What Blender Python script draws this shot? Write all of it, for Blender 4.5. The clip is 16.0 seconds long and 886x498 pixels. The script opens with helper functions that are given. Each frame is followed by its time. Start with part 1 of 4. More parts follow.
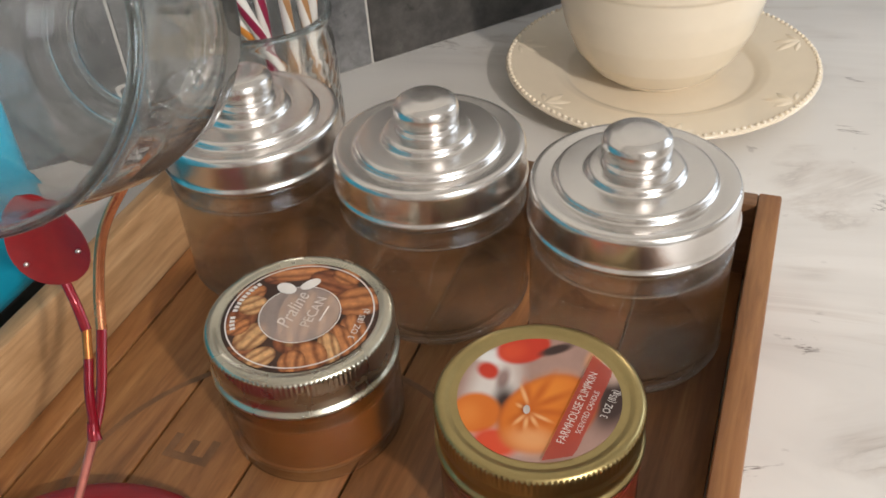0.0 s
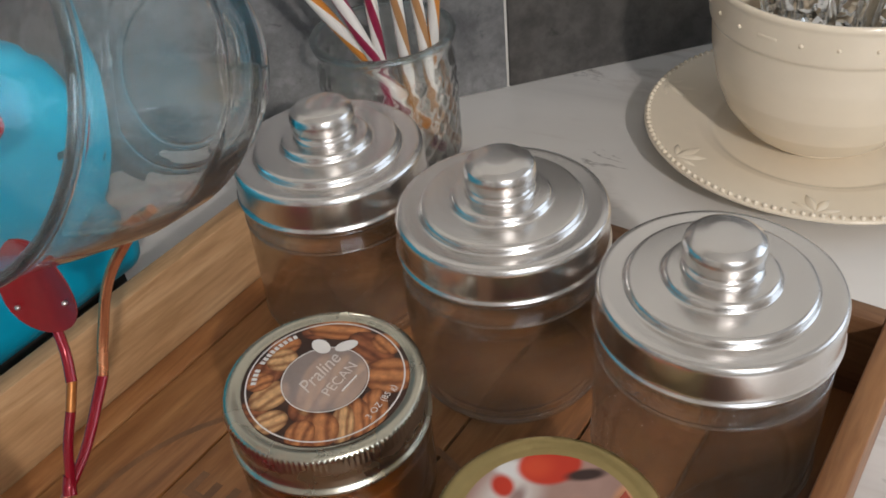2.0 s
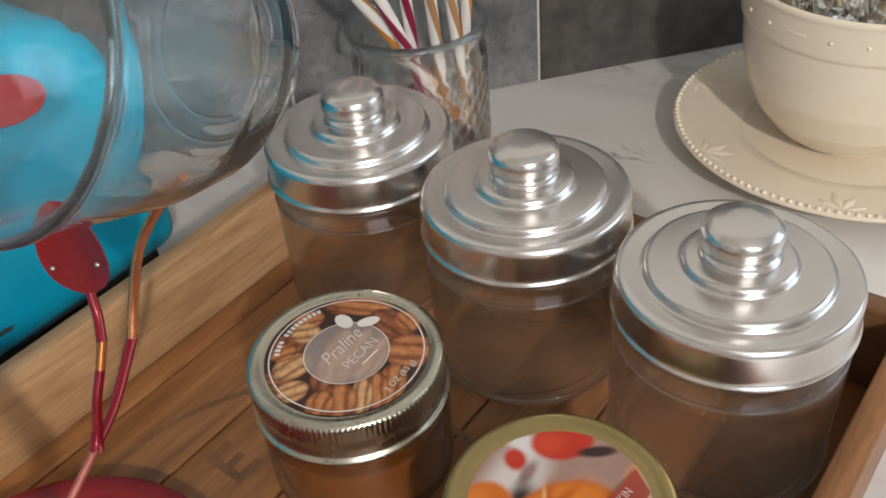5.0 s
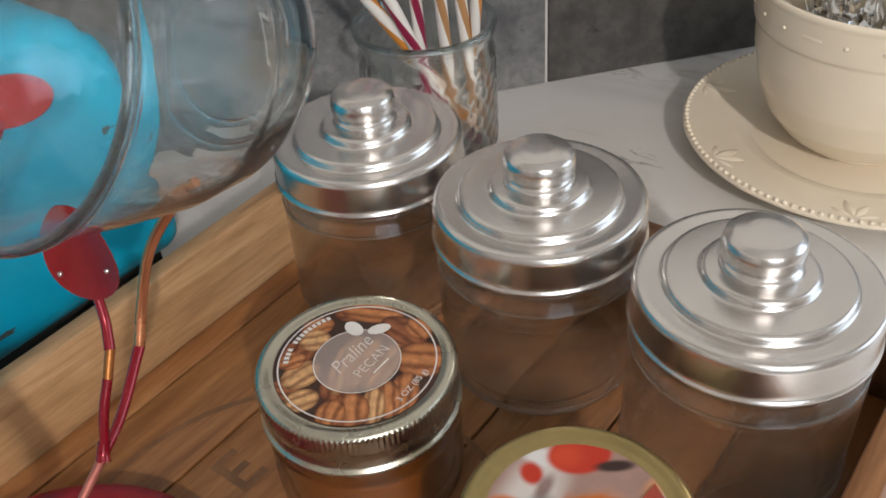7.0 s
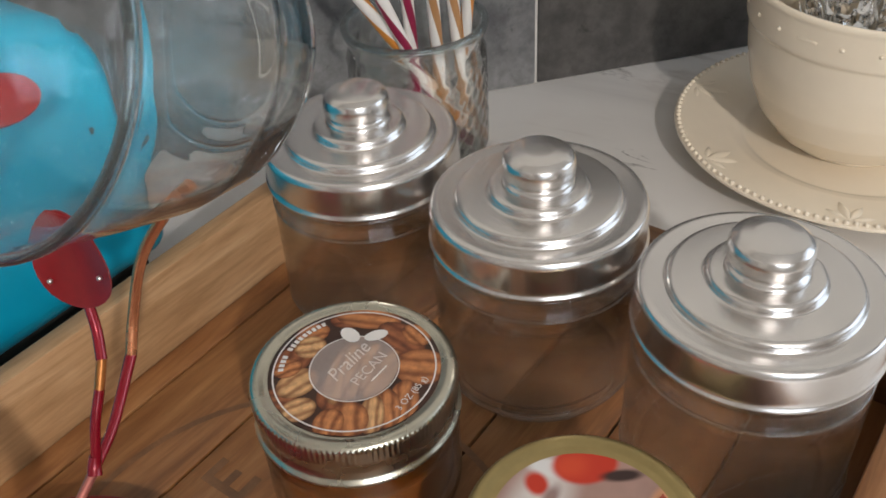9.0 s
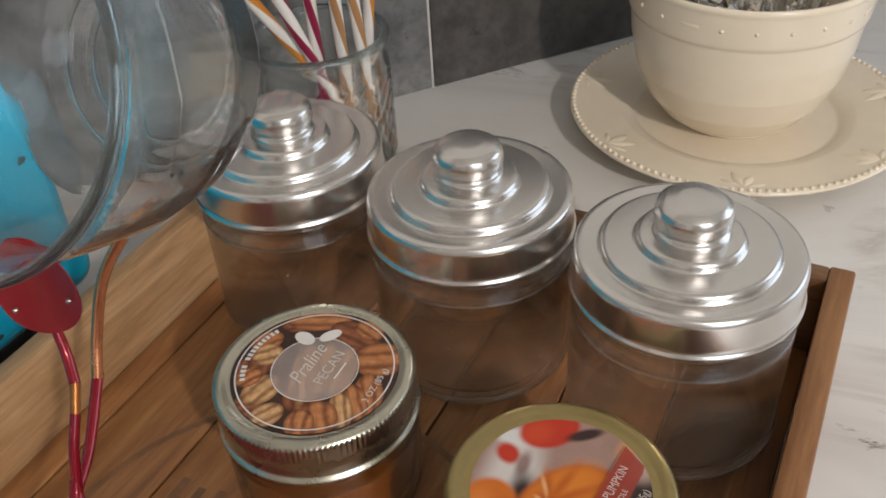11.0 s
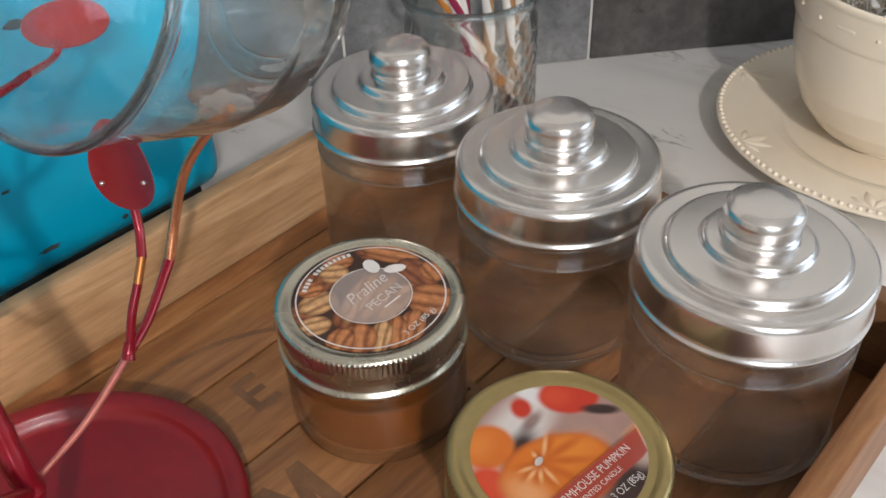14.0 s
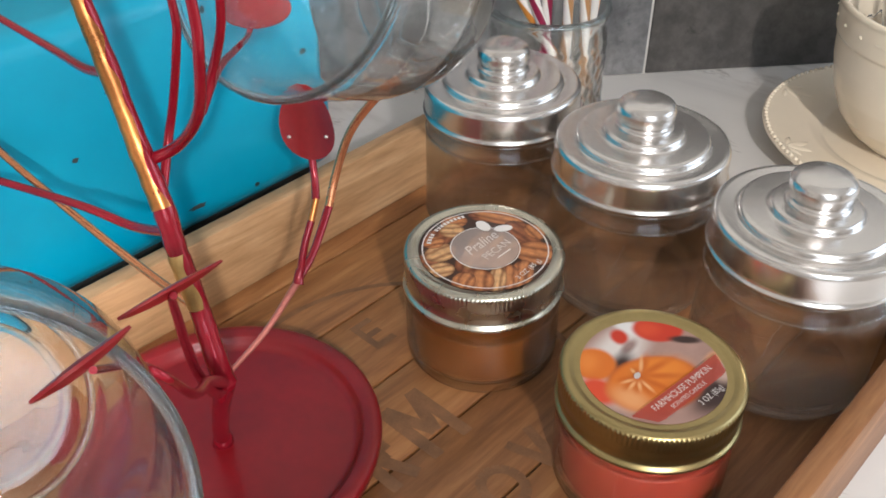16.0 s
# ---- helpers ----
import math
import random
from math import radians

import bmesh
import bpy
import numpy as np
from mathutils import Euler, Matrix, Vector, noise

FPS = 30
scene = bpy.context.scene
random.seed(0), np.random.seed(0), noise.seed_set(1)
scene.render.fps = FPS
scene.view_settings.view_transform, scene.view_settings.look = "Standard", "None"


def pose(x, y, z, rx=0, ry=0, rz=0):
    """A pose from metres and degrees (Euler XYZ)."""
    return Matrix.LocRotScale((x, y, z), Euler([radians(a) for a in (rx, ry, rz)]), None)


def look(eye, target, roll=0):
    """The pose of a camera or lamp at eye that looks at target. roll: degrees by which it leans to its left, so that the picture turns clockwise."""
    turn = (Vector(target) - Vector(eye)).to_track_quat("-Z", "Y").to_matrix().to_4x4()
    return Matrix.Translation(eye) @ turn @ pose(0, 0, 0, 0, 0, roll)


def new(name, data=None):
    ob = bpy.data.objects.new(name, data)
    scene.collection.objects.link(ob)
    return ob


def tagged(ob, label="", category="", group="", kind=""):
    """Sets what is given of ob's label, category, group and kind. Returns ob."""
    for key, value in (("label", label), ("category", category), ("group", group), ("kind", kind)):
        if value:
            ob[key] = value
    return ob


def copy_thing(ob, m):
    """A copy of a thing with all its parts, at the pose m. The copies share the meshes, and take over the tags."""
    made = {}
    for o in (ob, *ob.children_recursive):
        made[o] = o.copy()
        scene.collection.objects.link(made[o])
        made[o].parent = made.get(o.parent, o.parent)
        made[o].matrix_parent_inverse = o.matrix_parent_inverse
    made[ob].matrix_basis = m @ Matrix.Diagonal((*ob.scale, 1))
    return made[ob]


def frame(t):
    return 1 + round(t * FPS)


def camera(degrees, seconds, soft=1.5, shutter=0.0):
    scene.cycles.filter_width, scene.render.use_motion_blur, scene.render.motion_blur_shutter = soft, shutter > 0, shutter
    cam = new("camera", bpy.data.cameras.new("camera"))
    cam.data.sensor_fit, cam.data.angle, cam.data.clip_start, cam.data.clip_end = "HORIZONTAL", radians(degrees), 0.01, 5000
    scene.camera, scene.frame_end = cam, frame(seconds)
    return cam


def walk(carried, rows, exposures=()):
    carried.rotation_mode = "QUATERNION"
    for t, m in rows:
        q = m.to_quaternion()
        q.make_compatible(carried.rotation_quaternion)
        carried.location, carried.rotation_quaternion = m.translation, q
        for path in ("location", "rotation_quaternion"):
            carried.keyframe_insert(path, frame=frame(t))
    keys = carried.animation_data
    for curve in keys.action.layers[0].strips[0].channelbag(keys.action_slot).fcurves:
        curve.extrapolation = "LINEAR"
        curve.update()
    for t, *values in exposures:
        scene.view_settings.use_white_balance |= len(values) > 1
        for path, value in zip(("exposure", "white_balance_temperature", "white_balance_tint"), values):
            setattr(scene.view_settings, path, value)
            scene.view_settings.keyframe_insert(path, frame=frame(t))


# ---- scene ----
cam = camera(51.16, 16.0, soft=1.7)
PATH = [
    (0, (0.1044, -0.2615, 0.3114), (-0.2008, 0.4576, -0.3129), -4.58),
    (0.5, (0.1083, -0.2430, 0.3133), (-0.2006, 0.4885, -0.2946), -4.18),
    (1, (0.1267, -0.2183, 0.3128), (-0.2382, 0.4715, -0.3126), -5.17),
    (1.5, (0.1297, -0.2059, 0.3061), (-0.2828, 0.4470, -0.3291), -4.84),
    (2, (0.1291, -0.1931, 0.3122), (-0.3504, 0.4254, -0.3103), -5.99),
    (2.5, (0.1359, -0.1924, 0.3085), (-0.3681, 0.4058, -0.3143), -6.69),
    (3, (0.1373, -0.1885, 0.3099), (-0.3640, 0.4115, -0.3136), -6.36),
    (3.5, (0.1389, -0.1927, 0.3111), (-0.3682, 0.4084, -0.3067), -6.37),
    (6, (0.1357, -0.2005, 0.3092), (-0.3703, 0.3996, -0.3104), -5.39),
    (6.5, (0.1316, -0.1990, 0.3098), (-0.3725, 0.4016, -0.3108), -5.22),
    (7, (0.1275, -0.1987, 0.3088), (-0.3739, 0.4045, -0.3115), -4.89),
    (7.5, (0.1242, -0.1980, 0.3082), (-0.3741, 0.4075, -0.3124), -4.45),
    (8, (0.1214, -0.1955, 0.3067), (-0.3726, 0.4116, -0.3156), -4.18),
    (8.5, (0.1195, -0.1947, 0.3065), (-0.3714, 0.4138, -0.3170), -4.10),
    (8.7, (0.1184, -0.1955, 0.3060), (-0.3701, 0.4157, -0.3167), -4.07),
    (10.8, (0.1049, -0.2215, 0.3069), (-0.2780, 0.4613, -0.3154), -3.15),
    (11, (0.1053, -0.2239, 0.3096), (-0.2716, 0.4680, -0.3062), -3.95),
    (11.5, (0.1036, -0.2276, 0.3123), (-0.2350, 0.4972, -0.2876), -2.79),
    (12, (0.1038, -0.2296, 0.3142), (-0.2473, 0.4803, -0.2964), -3.73),
    (12.5, (0.1113, -0.2205, 0.3162), (-0.2730, 0.4671, -0.2998), -4.01),
    (13, (0.1240, -0.2117, 0.3145), (-0.3085, 0.4377, -0.3110), -4.36),
    (13.5, (0.1362, -0.2076, 0.3132), (-0.3452, 0.3991, -0.3194), -3.81),
    (14, (0.1520, -0.2099, 0.3093), (-0.3814, 0.3524, -0.3226), -2.43),
    (14.5, (0.1640, -0.2119, 0.3091), (-0.4063, 0.3206, -0.3163), -2.39),
    (15, (0.1667, -0.2187, 0.3134), (-0.4233, 0.2983, -0.3068), -2.53),
    (15.5, (0.1677, -0.2454, 0.3177), (-0.4208, 0.2809, -0.2959), -2.40),
    (16, (0.1679, -0.2963, 0.3284), (-0.3814, 0.2791, -0.2775), -0.31),
]
EXPOSE = [(0.0, -0.69, 6350, 10), (0.8, -0.81, 6250, 10), (1.5, -1.01, 6050, 10), (2.0, -1.01, 6050, 10), (2.5, -0.77, 6100, 10), (3.5, -0.81, 6150, 10), (8.7, -0.91, 6100, 10), (11.0, -1.03, 6200, 10), (12.5, -0.91, 6250, 10), (13.0, -1.07, 6100, 10), (13.5, -1.13, 5950, 10), (14.0, -0.74, 5950, 10), (14.5, -0.47, 6100, 10), (16.0, -0.51, 5950, 10)]
walk(cam, [(t, look(eye, target, roll)) for t, eye, target, roll in PATH], EXPOSE)

# ---------------------------------------------------------------- world and light
world = bpy.data.worlds.new("world")
scene.world = world
world.use_nodes = True
wn = world.node_tree
sky = wn.nodes.new("ShaderNodeTexSky")
sky.sky_type, sky.sun_disc = "NISHITA", False
sky.sun_elevation, sky.sun_rotation = radians(35), radians(120)
wn.nodes["Background"].inputs["Strength"].default_value = 0.1
wn.links.new(sky.outputs[0], wn.nodes["Background"].inputs["Color"])


def area_light(name, eye, target, power, size, size_y, color, shape="RECTANGLE"):
    data = bpy.data.lights.new(name, "AREA")
    data.energy, data.shape, data.size, data.size_y, data.color = power, shape, size, size_y, color
    ob = new(name, data)
    ob.matrix_world = look(eye, target)
    return ob


WALL_TURN = 50.0
WALL_FOOT = (-0.1703, 0.2852, 0.0)
wall_frame = pose(*WALL_FOOT, 0, 0, WALL_TURN)      # x along the wall, y into it
LAMP = (1.45, -1.10, 1.19)
area_light("pendant_bulb", LAMP, (-0.05, 0.05, 0.0), 44, 0.085, 0.085, (1.0, 0.90, 0.80), "DISK")
area_light("window_daylight", wall_frame @ Vector((1.59, -0.625, 0.62)), wall_frame @ Vector((0.2, -0.5, 0.1)), 11, 0.9, 0.9, (0.82, 0.91, 1.0))
area_light("rear_window_daylight", wall_frame @ Vector((0.0, -2.59, 0.70)), wall_frame @ Vector((0.0, 0.0, 0.2)), 15, 1.1, 0.9, (0.84, 0.92, 1.0))


# ---------------------------------------------------------------- materials
def node_material(name):
    m = bpy.data.materials.new(name)
    m.use_nodes = True
    return m, m.node_tree.nodes, m.node_tree.links, m.node_tree.nodes["Principled BSDF"]


def position(n, l, scale=(1, 1, 1), spin=0.0):
    """World position, stretched and turned, for patterns at true size."""
    g = n.new("ShaderNodeNewGeometry")
    mp = n.new("ShaderNodeMapping")
    mp.inputs["Scale"].default_value = scale
    mp.inputs["Rotation"].default_value = (0, 0, spin)
    l.new(g.outputs["Position"], mp.inputs["Vector"])
    return mp.outputs["Vector"]


def noise_tex(n, l, vec, scale, detail=4, rough=0.55, warp=0.0):
    t = n.new("ShaderNodeTexNoise")
    t.inputs["Scale"].default_value, t.inputs["Detail"].default_value = scale, detail
    t.inputs["Roughness"].default_value, t.inputs["Distortion"].default_value = rough, warp
    l.new(vec, t.inputs["Vector"])
    return t.outputs["Fac"]


def ramp(n, l, fac, stops):
    r = n.new("ShaderNodeValToRGB")
    while len(r.color_ramp.elements) < len(stops):
        r.color_ramp.elements.new(0.5)
    for e, (p, c) in zip(r.color_ramp.elements, stops):
        e.position, e.color = p, (*c, 1)
    l.new(fac, r.inputs["Fac"])
    return r.outputs["Color"]


def mix(n, l, fac, a, b, mode="MIX"):
    m = n.new("ShaderNodeMix")
    m.data_type, m.blend_type = "RGBA", mode
    for sock, v in ((m.inputs[0], fac), (m.inputs[6], a), (m.inputs[7], b)):
        if isinstance(v, (int, float)):
            sock.default_value = v
        elif isinstance(v, tuple):
            sock.default_value = (*v, 1)
        else:
            l.new(v, sock)
    return m.outputs[2]


def bump(n, l, p, height, strength, distance=0.0005):
    b = n.new("ShaderNodeBump")
    b.inputs["Strength"].default_value, b.inputs["Distance"].default_value = strength, distance
    l.new(height, b.inputs["Height"])
    l.new(b.outputs["Normal"], p.inputs["Normal"])


def worn(name, color, rough=0.5, metal=0.0, vary=0.12, scale=60, relief=0.1, rough_vary=0.1, coat=0.0):
    """A plain substance with mottling at two scales, fine relief and uneven gloss."""
    m, n, l, p = node_material(name)
    v = position(n, l)
    big, small = noise_tex(n, l, v, scale * 0.25), noise_tex(n, l, v, scale * 3)
    lo, hi = tuple(c * (1 - vary) for c in color), tuple(min(1, c * (1 + vary)) for c in color)
    c1 = ramp(n, l, big, [(0.3, lo), (0.7, hi)])
    c2 = ramp(n, l, small, [(0.3, (1 - vary * 0.6,) * 3), (0.7, (1.0, 1.0, 1.0))])
    l.new(mix(n, l, 1.0, c1, c2, "MULTIPLY"), p.inputs["Base Color"])
    r = n.new("ShaderNodeMapRange")
    r.inputs["To Min"].default_value, r.inputs["To Max"].default_value = max(0.02, rough - rough_vary), rough + rough_vary
    l.new(big, r.inputs["Value"])
    l.new(r.outputs[0], p.inputs["Roughness"])
    p.inputs["Metallic"].default_value, p.inputs["Coat Weight"].default_value = metal, coat
    bump(n, l, p, small, relief, 0.0004)
    return m


def thin_glass(name, color=(0.97, 0.985, 0.98), gloss=0.045, refracting=0.0, edge_gloss=0.85):
    """Clear thin-walled glass: light passes straight through, gloss grows towards the edges."""
    m, n, l, p = node_material(name)
    clear, shine = n.new("ShaderNodeBsdfTransparent"), n.new("ShaderNodeBsdfGlossy")
    clear.inputs["Color"].default_value = (*color, 1)
    shine.inputs["Roughness"].default_value = 0.02
    edge = n.new("ShaderNodeLayerWeight")
    edge.inputs["Blend"].default_value = 0.5
    power = n.new("ShaderNodeMath")
    power.operation, power.inputs[1].default_value = "POWER", 3.4
    l.new(edge.outputs["Facing"], power.inputs[0])
    amount = n.new("ShaderNodeMath")
    amount.operation, amount.inputs[1].default_value, amount.inputs[2].default_value = "MULTIPLY_ADD", edge_gloss, gloss
    l.new(power.outputs[0], amount.inputs[0])
    both = n.new("ShaderNodeMixShader")
    l.new(amount.outputs[0], both.inputs[0])
    l.new(clear.outputs[0], both.inputs[1])
    l.new(shine.outputs[0], both.inputs[2])
    last = both
    if refracting:
        p.inputs["Base Color"].default_value = (*color, 1)
        p.inputs["Transmission Weight"].default_value, p.inputs["IOR"].default_value, p.inputs["Roughness"].default_value = 1.0, 1.47, 0.0
        last = n.new("ShaderNodeMixShader")
        last.inputs[0].default_value = refracting
        l.new(both.outputs[0], last.inputs[1])
        l.new(p.outputs[0], last.inputs[2])
    l.new(last.outputs[0], n["Material Output"].inputs["Surface"])
    return m


def wood(name, along, dark, mid, light, tint=0.0):
    """Brown wood with grain running along one axis."""
    m, n, l, p = node_material(name)
    s = {"x": (6, 60, 60), "y": (60, 6, 60)}[along]
    v = position(n, l, s)
    g1 = noise_tex(n, l, v, 1.0, 6, 0.6, 1.2)
    g2 = noise_tex(n, l, v, 5.0, 5, 0.65, 0.4)
    c = ramp(n, l, g1, [(0.28, dark), (0.5, mid), (0.72, light)])
    f = ramp(n, l, g2, [(0.35, (0.72, 0.68, 0.62)), (0.6, (1.0, 1.0, 1.0))])
    c = mix(n, l, 0.85, c, f, "MULTIPLY")
    inf = n.new("ShaderNodeObjectInfo")
    tone = ramp(n, l, inf.outputs["Random"], [(0.0, (0.82, 0.80, 0.78)), (1.0, (1.08, 1.06, 1.02))])
    l.new(mix(n, l, 1.0, c, tone, "MULTIPLY"), p.inputs["Base Color"])
    p.inputs["Roughness"].default_value = 0.42
    bump(n, l, p, g2, 0.25, 0.0004)
    return m


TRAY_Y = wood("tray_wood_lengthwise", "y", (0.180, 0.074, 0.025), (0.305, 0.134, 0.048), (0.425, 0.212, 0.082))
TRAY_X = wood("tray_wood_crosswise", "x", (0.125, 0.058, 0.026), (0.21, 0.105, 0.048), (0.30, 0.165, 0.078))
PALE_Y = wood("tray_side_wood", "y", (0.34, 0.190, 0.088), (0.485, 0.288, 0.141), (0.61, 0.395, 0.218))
PRINT = worn("stencil_paint", (0.205, 0.098, 0.043), 0.6, vary=0.3, scale=300)
ALUMINIUM = worn("brushed_aluminium", (0.76, 0.735, 0.71), 0.25, 1.0, 0.05, 120, 0.03, 0.05)
STEEL = worn("plated_steel", (0.58, 0.55, 0.45), 0.27, 1.0, 0.08, 120, 0.03, 0.06)
GOLD = worn("gold_lacquered_steel", (0.43, 0.335, 0.150), 0.34, 1.0, 0.08, 120, 0.03, 0.06)
CLEAR = thin_glass("clear_glass", (0.960, 0.955, 0.940), 0.012, 0.45, 0.30)
RING_GLASS = thin_glass("jar_ring_glass", (0.95, 0.95, 0.94), 0.10, 0.6, 0.85)
CANDLE_GLASS = thin_glass("candle_glass", (0.98, 0.98, 0.97), 0.01, 0.6, 0.5)
QUILTED = thin_glass("quilted_glass", (0.97, 0.985, 0.98), 0.05, 0.75)
CUP_GLASS = thin_glass("cup_glass", (0.972, 0.984, 0.984), 0.02, 0.92, 0.4)
BASE_GLASS = thin_glass("cup_base_glass", (0.92, 0.96, 0.97), 0.08, 0.7)
LIP_GLASS = thin_glass("cup_lip_glass", (0.86, 0.94, 0.96), 0.10, 0.5)
CREAM = worn("cream_glaze", (0.85, 0.745, 0.585), 0.22, 0, 0.05, 25, 0.02, 0.06, 0.3)
GROUT = worn("pale_grout", (0.62, 0.60, 0.56), 0.8)
RED = worn("red_metallic_lacquer", (0.30, 0.007, 0.020), 0.22, 0.3, 0.2, 90, 0.06, 0.1, 0.35)
LEAF_RED = worn("dark_red_leaf_lacquer", (0.22, 0.007, 0.010), 0.33, 0.1, 0.2, 120, 0.06, 0.1, 0.1)
RED_DISH = worn("dark_red_glaze", (0.215, 0.004, 0.008), 0.36, 0.0, 0.2, 60, 0.03, 0.08, 0.05)
COPPER = worn("copper_wire", (0.72, 0.30, 0.145), 0.25, 0.85, 0.15, 150, 0.05, 0.08)
ROSE_WIRE = worn("rose_copper_wire", (0.58, 0.20, 0.16), 0.30, 0.6, 0.25, 150, 0.05, 0.08)
ROSE_GOLD = worn("copper_gilded_bark", (0.60, 0.23, 0.065), 0.30, 0.8, 0.35, 150, 0.12, 0.1)
BRASS = worn("gilded_bark", (0.58, 0.38, 0.14), 0.30, 0.8, 0.25, 150, 0.1, 0.1)
AMBER_WAX = worn("amber_wax", (0.155, 0.048, 0.008), 0.30, 0, 0.08, 40, 0.02)
RED_WAX = worn("red_orange_wax", (0.40, 0.055, 0.03), 0.45, 0, 0.08, 40, 0.02)
for waxy in (AMBER_WAX, RED_WAX):
    waxy.node_tree.nodes["Principled BSDF"].inputs["Subsurface Weight"].default_value = 0.3
    waxy.node_tree.nodes["Principled BSDF"].inputs["Subsurface Radius"].default_value = (0.006, 0.003, 0.001)
WHITE_INK = worn("white_ink", (0.80, 0.76, 0.72), 0.35)
TINSEL = worn("silver_foil", (0.86, 0.86, 0.85), 0.16, 1.0, 0.05, 300, 0.1)
PLASTER = worn("wall_paint", (0.74, 0.71, 0.66), 0.8, vary=0.04, scale=4)
CEILING = worn("ceiling_paint", (0.80, 0.79, 0.76), 0.85, vary=0.03, scale=4)
FLOORING = worn("floor_boards", (0.30, 0.20, 0.12), 0.5, scale=6)
CABINET = worn("cabinet_paint", (0.55, 0.53, 0.50), 0.5, scale=5)
BLACK = worn("black_rubber", (0.02, 0.02, 0.02), 0.6)
CHIP = worn("bare_dark_metal", (0.045, 0.05, 0.048), 0.6, 0.2, 0.4, 300)
RIVET = worn("rivet_steel", (0.75, 0.74, 0.72), 0.3, 1.0)


def marble():
    """White stone with warm clouds, long soft veins and short dark hairlines, all running one way."""
    m, n, l, p = node_material("white_marble")
    v = position(n, l, (1, 1, 1), 0.6)
    lean = position(n, l, (1, 1, 1), radians(-8))
    stretch = n.new("ShaderNodeMapping")
    stretch.inputs["Scale"].default_value = (2.6, 8.5, 2.6)
    l.new(lean, stretch.inputs["Vector"])
    v2 = stretch.outputs["Vector"]
    cloud = noise_tex(n, l, v2, 0.9, 5, 0.6, 0.8)
    base = ramp(n, l, cloud, [(0.28, (0.60, 0.575, 0.55)), (0.44, (0.76, 0.735, 0.70)), (0.60, (0.83, 0.805, 0.77))])
    gate = ramp(n, l, noise_tex(n, l, v, 7, 3), [(0.50, (0, 0, 0)), (0.66, (1, 1, 1))])
    w = noise_tex(n, l, v2, 1.1, 7, 0.62, 1.3)
    vein = ramp(n, l, w, [(0.45, (1, 1, 1)), (0.49, (0.72, 0.67, 0.63)), (0.50, (0.56, 0.52, 0.49)), (0.512, (0.82, 0.79, 0.76)), (0.55, (1, 1, 1))])
    c = mix(n, l, gate, base, mix(n, l, 1.0, base, vein, "MULTIPLY"))
    gate2 = ramp(n, l, noise_tex(n, l, v, 22, 3), [(0.60, (0, 0, 0)), (0.67, (1, 1, 1))])
    w2 = noise_tex(n, l, v2, 2.6, 6, 0.65, 1.8)
    thin = ramp(n, l, w2, [(0.478, (1, 1, 1)), (0.496, (0.30, 0.27, 0.26)), (0.504, (0.30, 0.27, 0.26)), (0.522, (1, 1, 1))])
    c = mix(n, l, gate2, c, mix(n, l, 1.0, c, thin, "MULTIPLY"))
    l.new(c, p.inputs["Base Color"])
    p.inputs["Roughness"].default_value = 0.33
    return m


def slate(name="grey_slate_tile", tone=(1.0, 1.0, 1.0)):
    m, n, l, p = node_material(name)
    v = position(n, l)
    inf = n.new("ShaderNodeObjectInfo")
    off = n.new("ShaderNodeVectorMath")
    off.operation = "ADD"
    l.new(v, off.inputs[0])
    l.new(inf.outputs["Random"], off.inputs[1])
    a = noise_tex(n, l, off.outputs[0], 26, 8, 0.62, 0.2)
    b = noise_tex(n, l, off.outputs[0], 95, 6, 0.7, 0.1)
    big = noise_tex(n, l, off.outputs[0], 7, 3, 0.5)
    c = ramp(n, l, a, [(0.32, (0.095, 0.097, 0.100)), (0.45, (0.150, 0.150, 0.150)), (0.58, (0.190, 0.190, 0.190)), (0.72, (0.245, 0.245, 0.245))])
    d = ramp(n, l, b, [(0.38, (0.45, 0.45, 0.45)), (0.60, (1.1, 1.1, 1.1))])
    e = ramp(n, l, big, [(0.35, (0.72, 0.72, 0.72)), (0.65, (1.15, 1.15, 1.15))])
    pit = ramp(n, l, noise_tex(n, l, off.outputs[0], 60, 7, 0.75, 0.8), [(0.60, (1, 1, 1)), (0.68, (0.42, 0.42, 0.42))])
    c = mix(n, l, 0.5, c, d, "MULTIPLY")
    c = mix(n, l, 0.85, c, pit, "MULTIPLY")
    c = mix(n, l, 1.0, c, e, "MULTIPLY")
    l.new(mix(n, l, 1.0, c, tone, "MULTIPLY"), p.inputs["Base Color"])
    p.inputs["Roughness"].default_value = 0.45
    bump(n, l, p, b, 0.2, 0.0005)
    return m


def teal_paint():
    m, n, l, p = node_material("distressed_teal_paint")
    v = position(n, l)
    v2 = position(n, l, (1, 1, 2.4))
    big = noise_tex(n, l, v, 14, 4)
    c = ramp(n, l, big, [(0.3, (0.006, 0.27, 0.415)), (0.7, (0.013, 0.355, 0.52))])
    chip = noise_tex(n, l, v2, 26, 6, 0.7, 0.6)
    mask = ramp(n, l, chip, [(0.705, (0, 0, 0)), (0.73, (1, 1, 1))])
    l.new(mix(n, l, mask, c, (0.03, 0.028, 0.025)), p.inputs["Base Color"])
    p.inputs["Roughness"].default_value = 0.36
    bump(n, l, p, chip, 0.12, 0.0006)
    return m


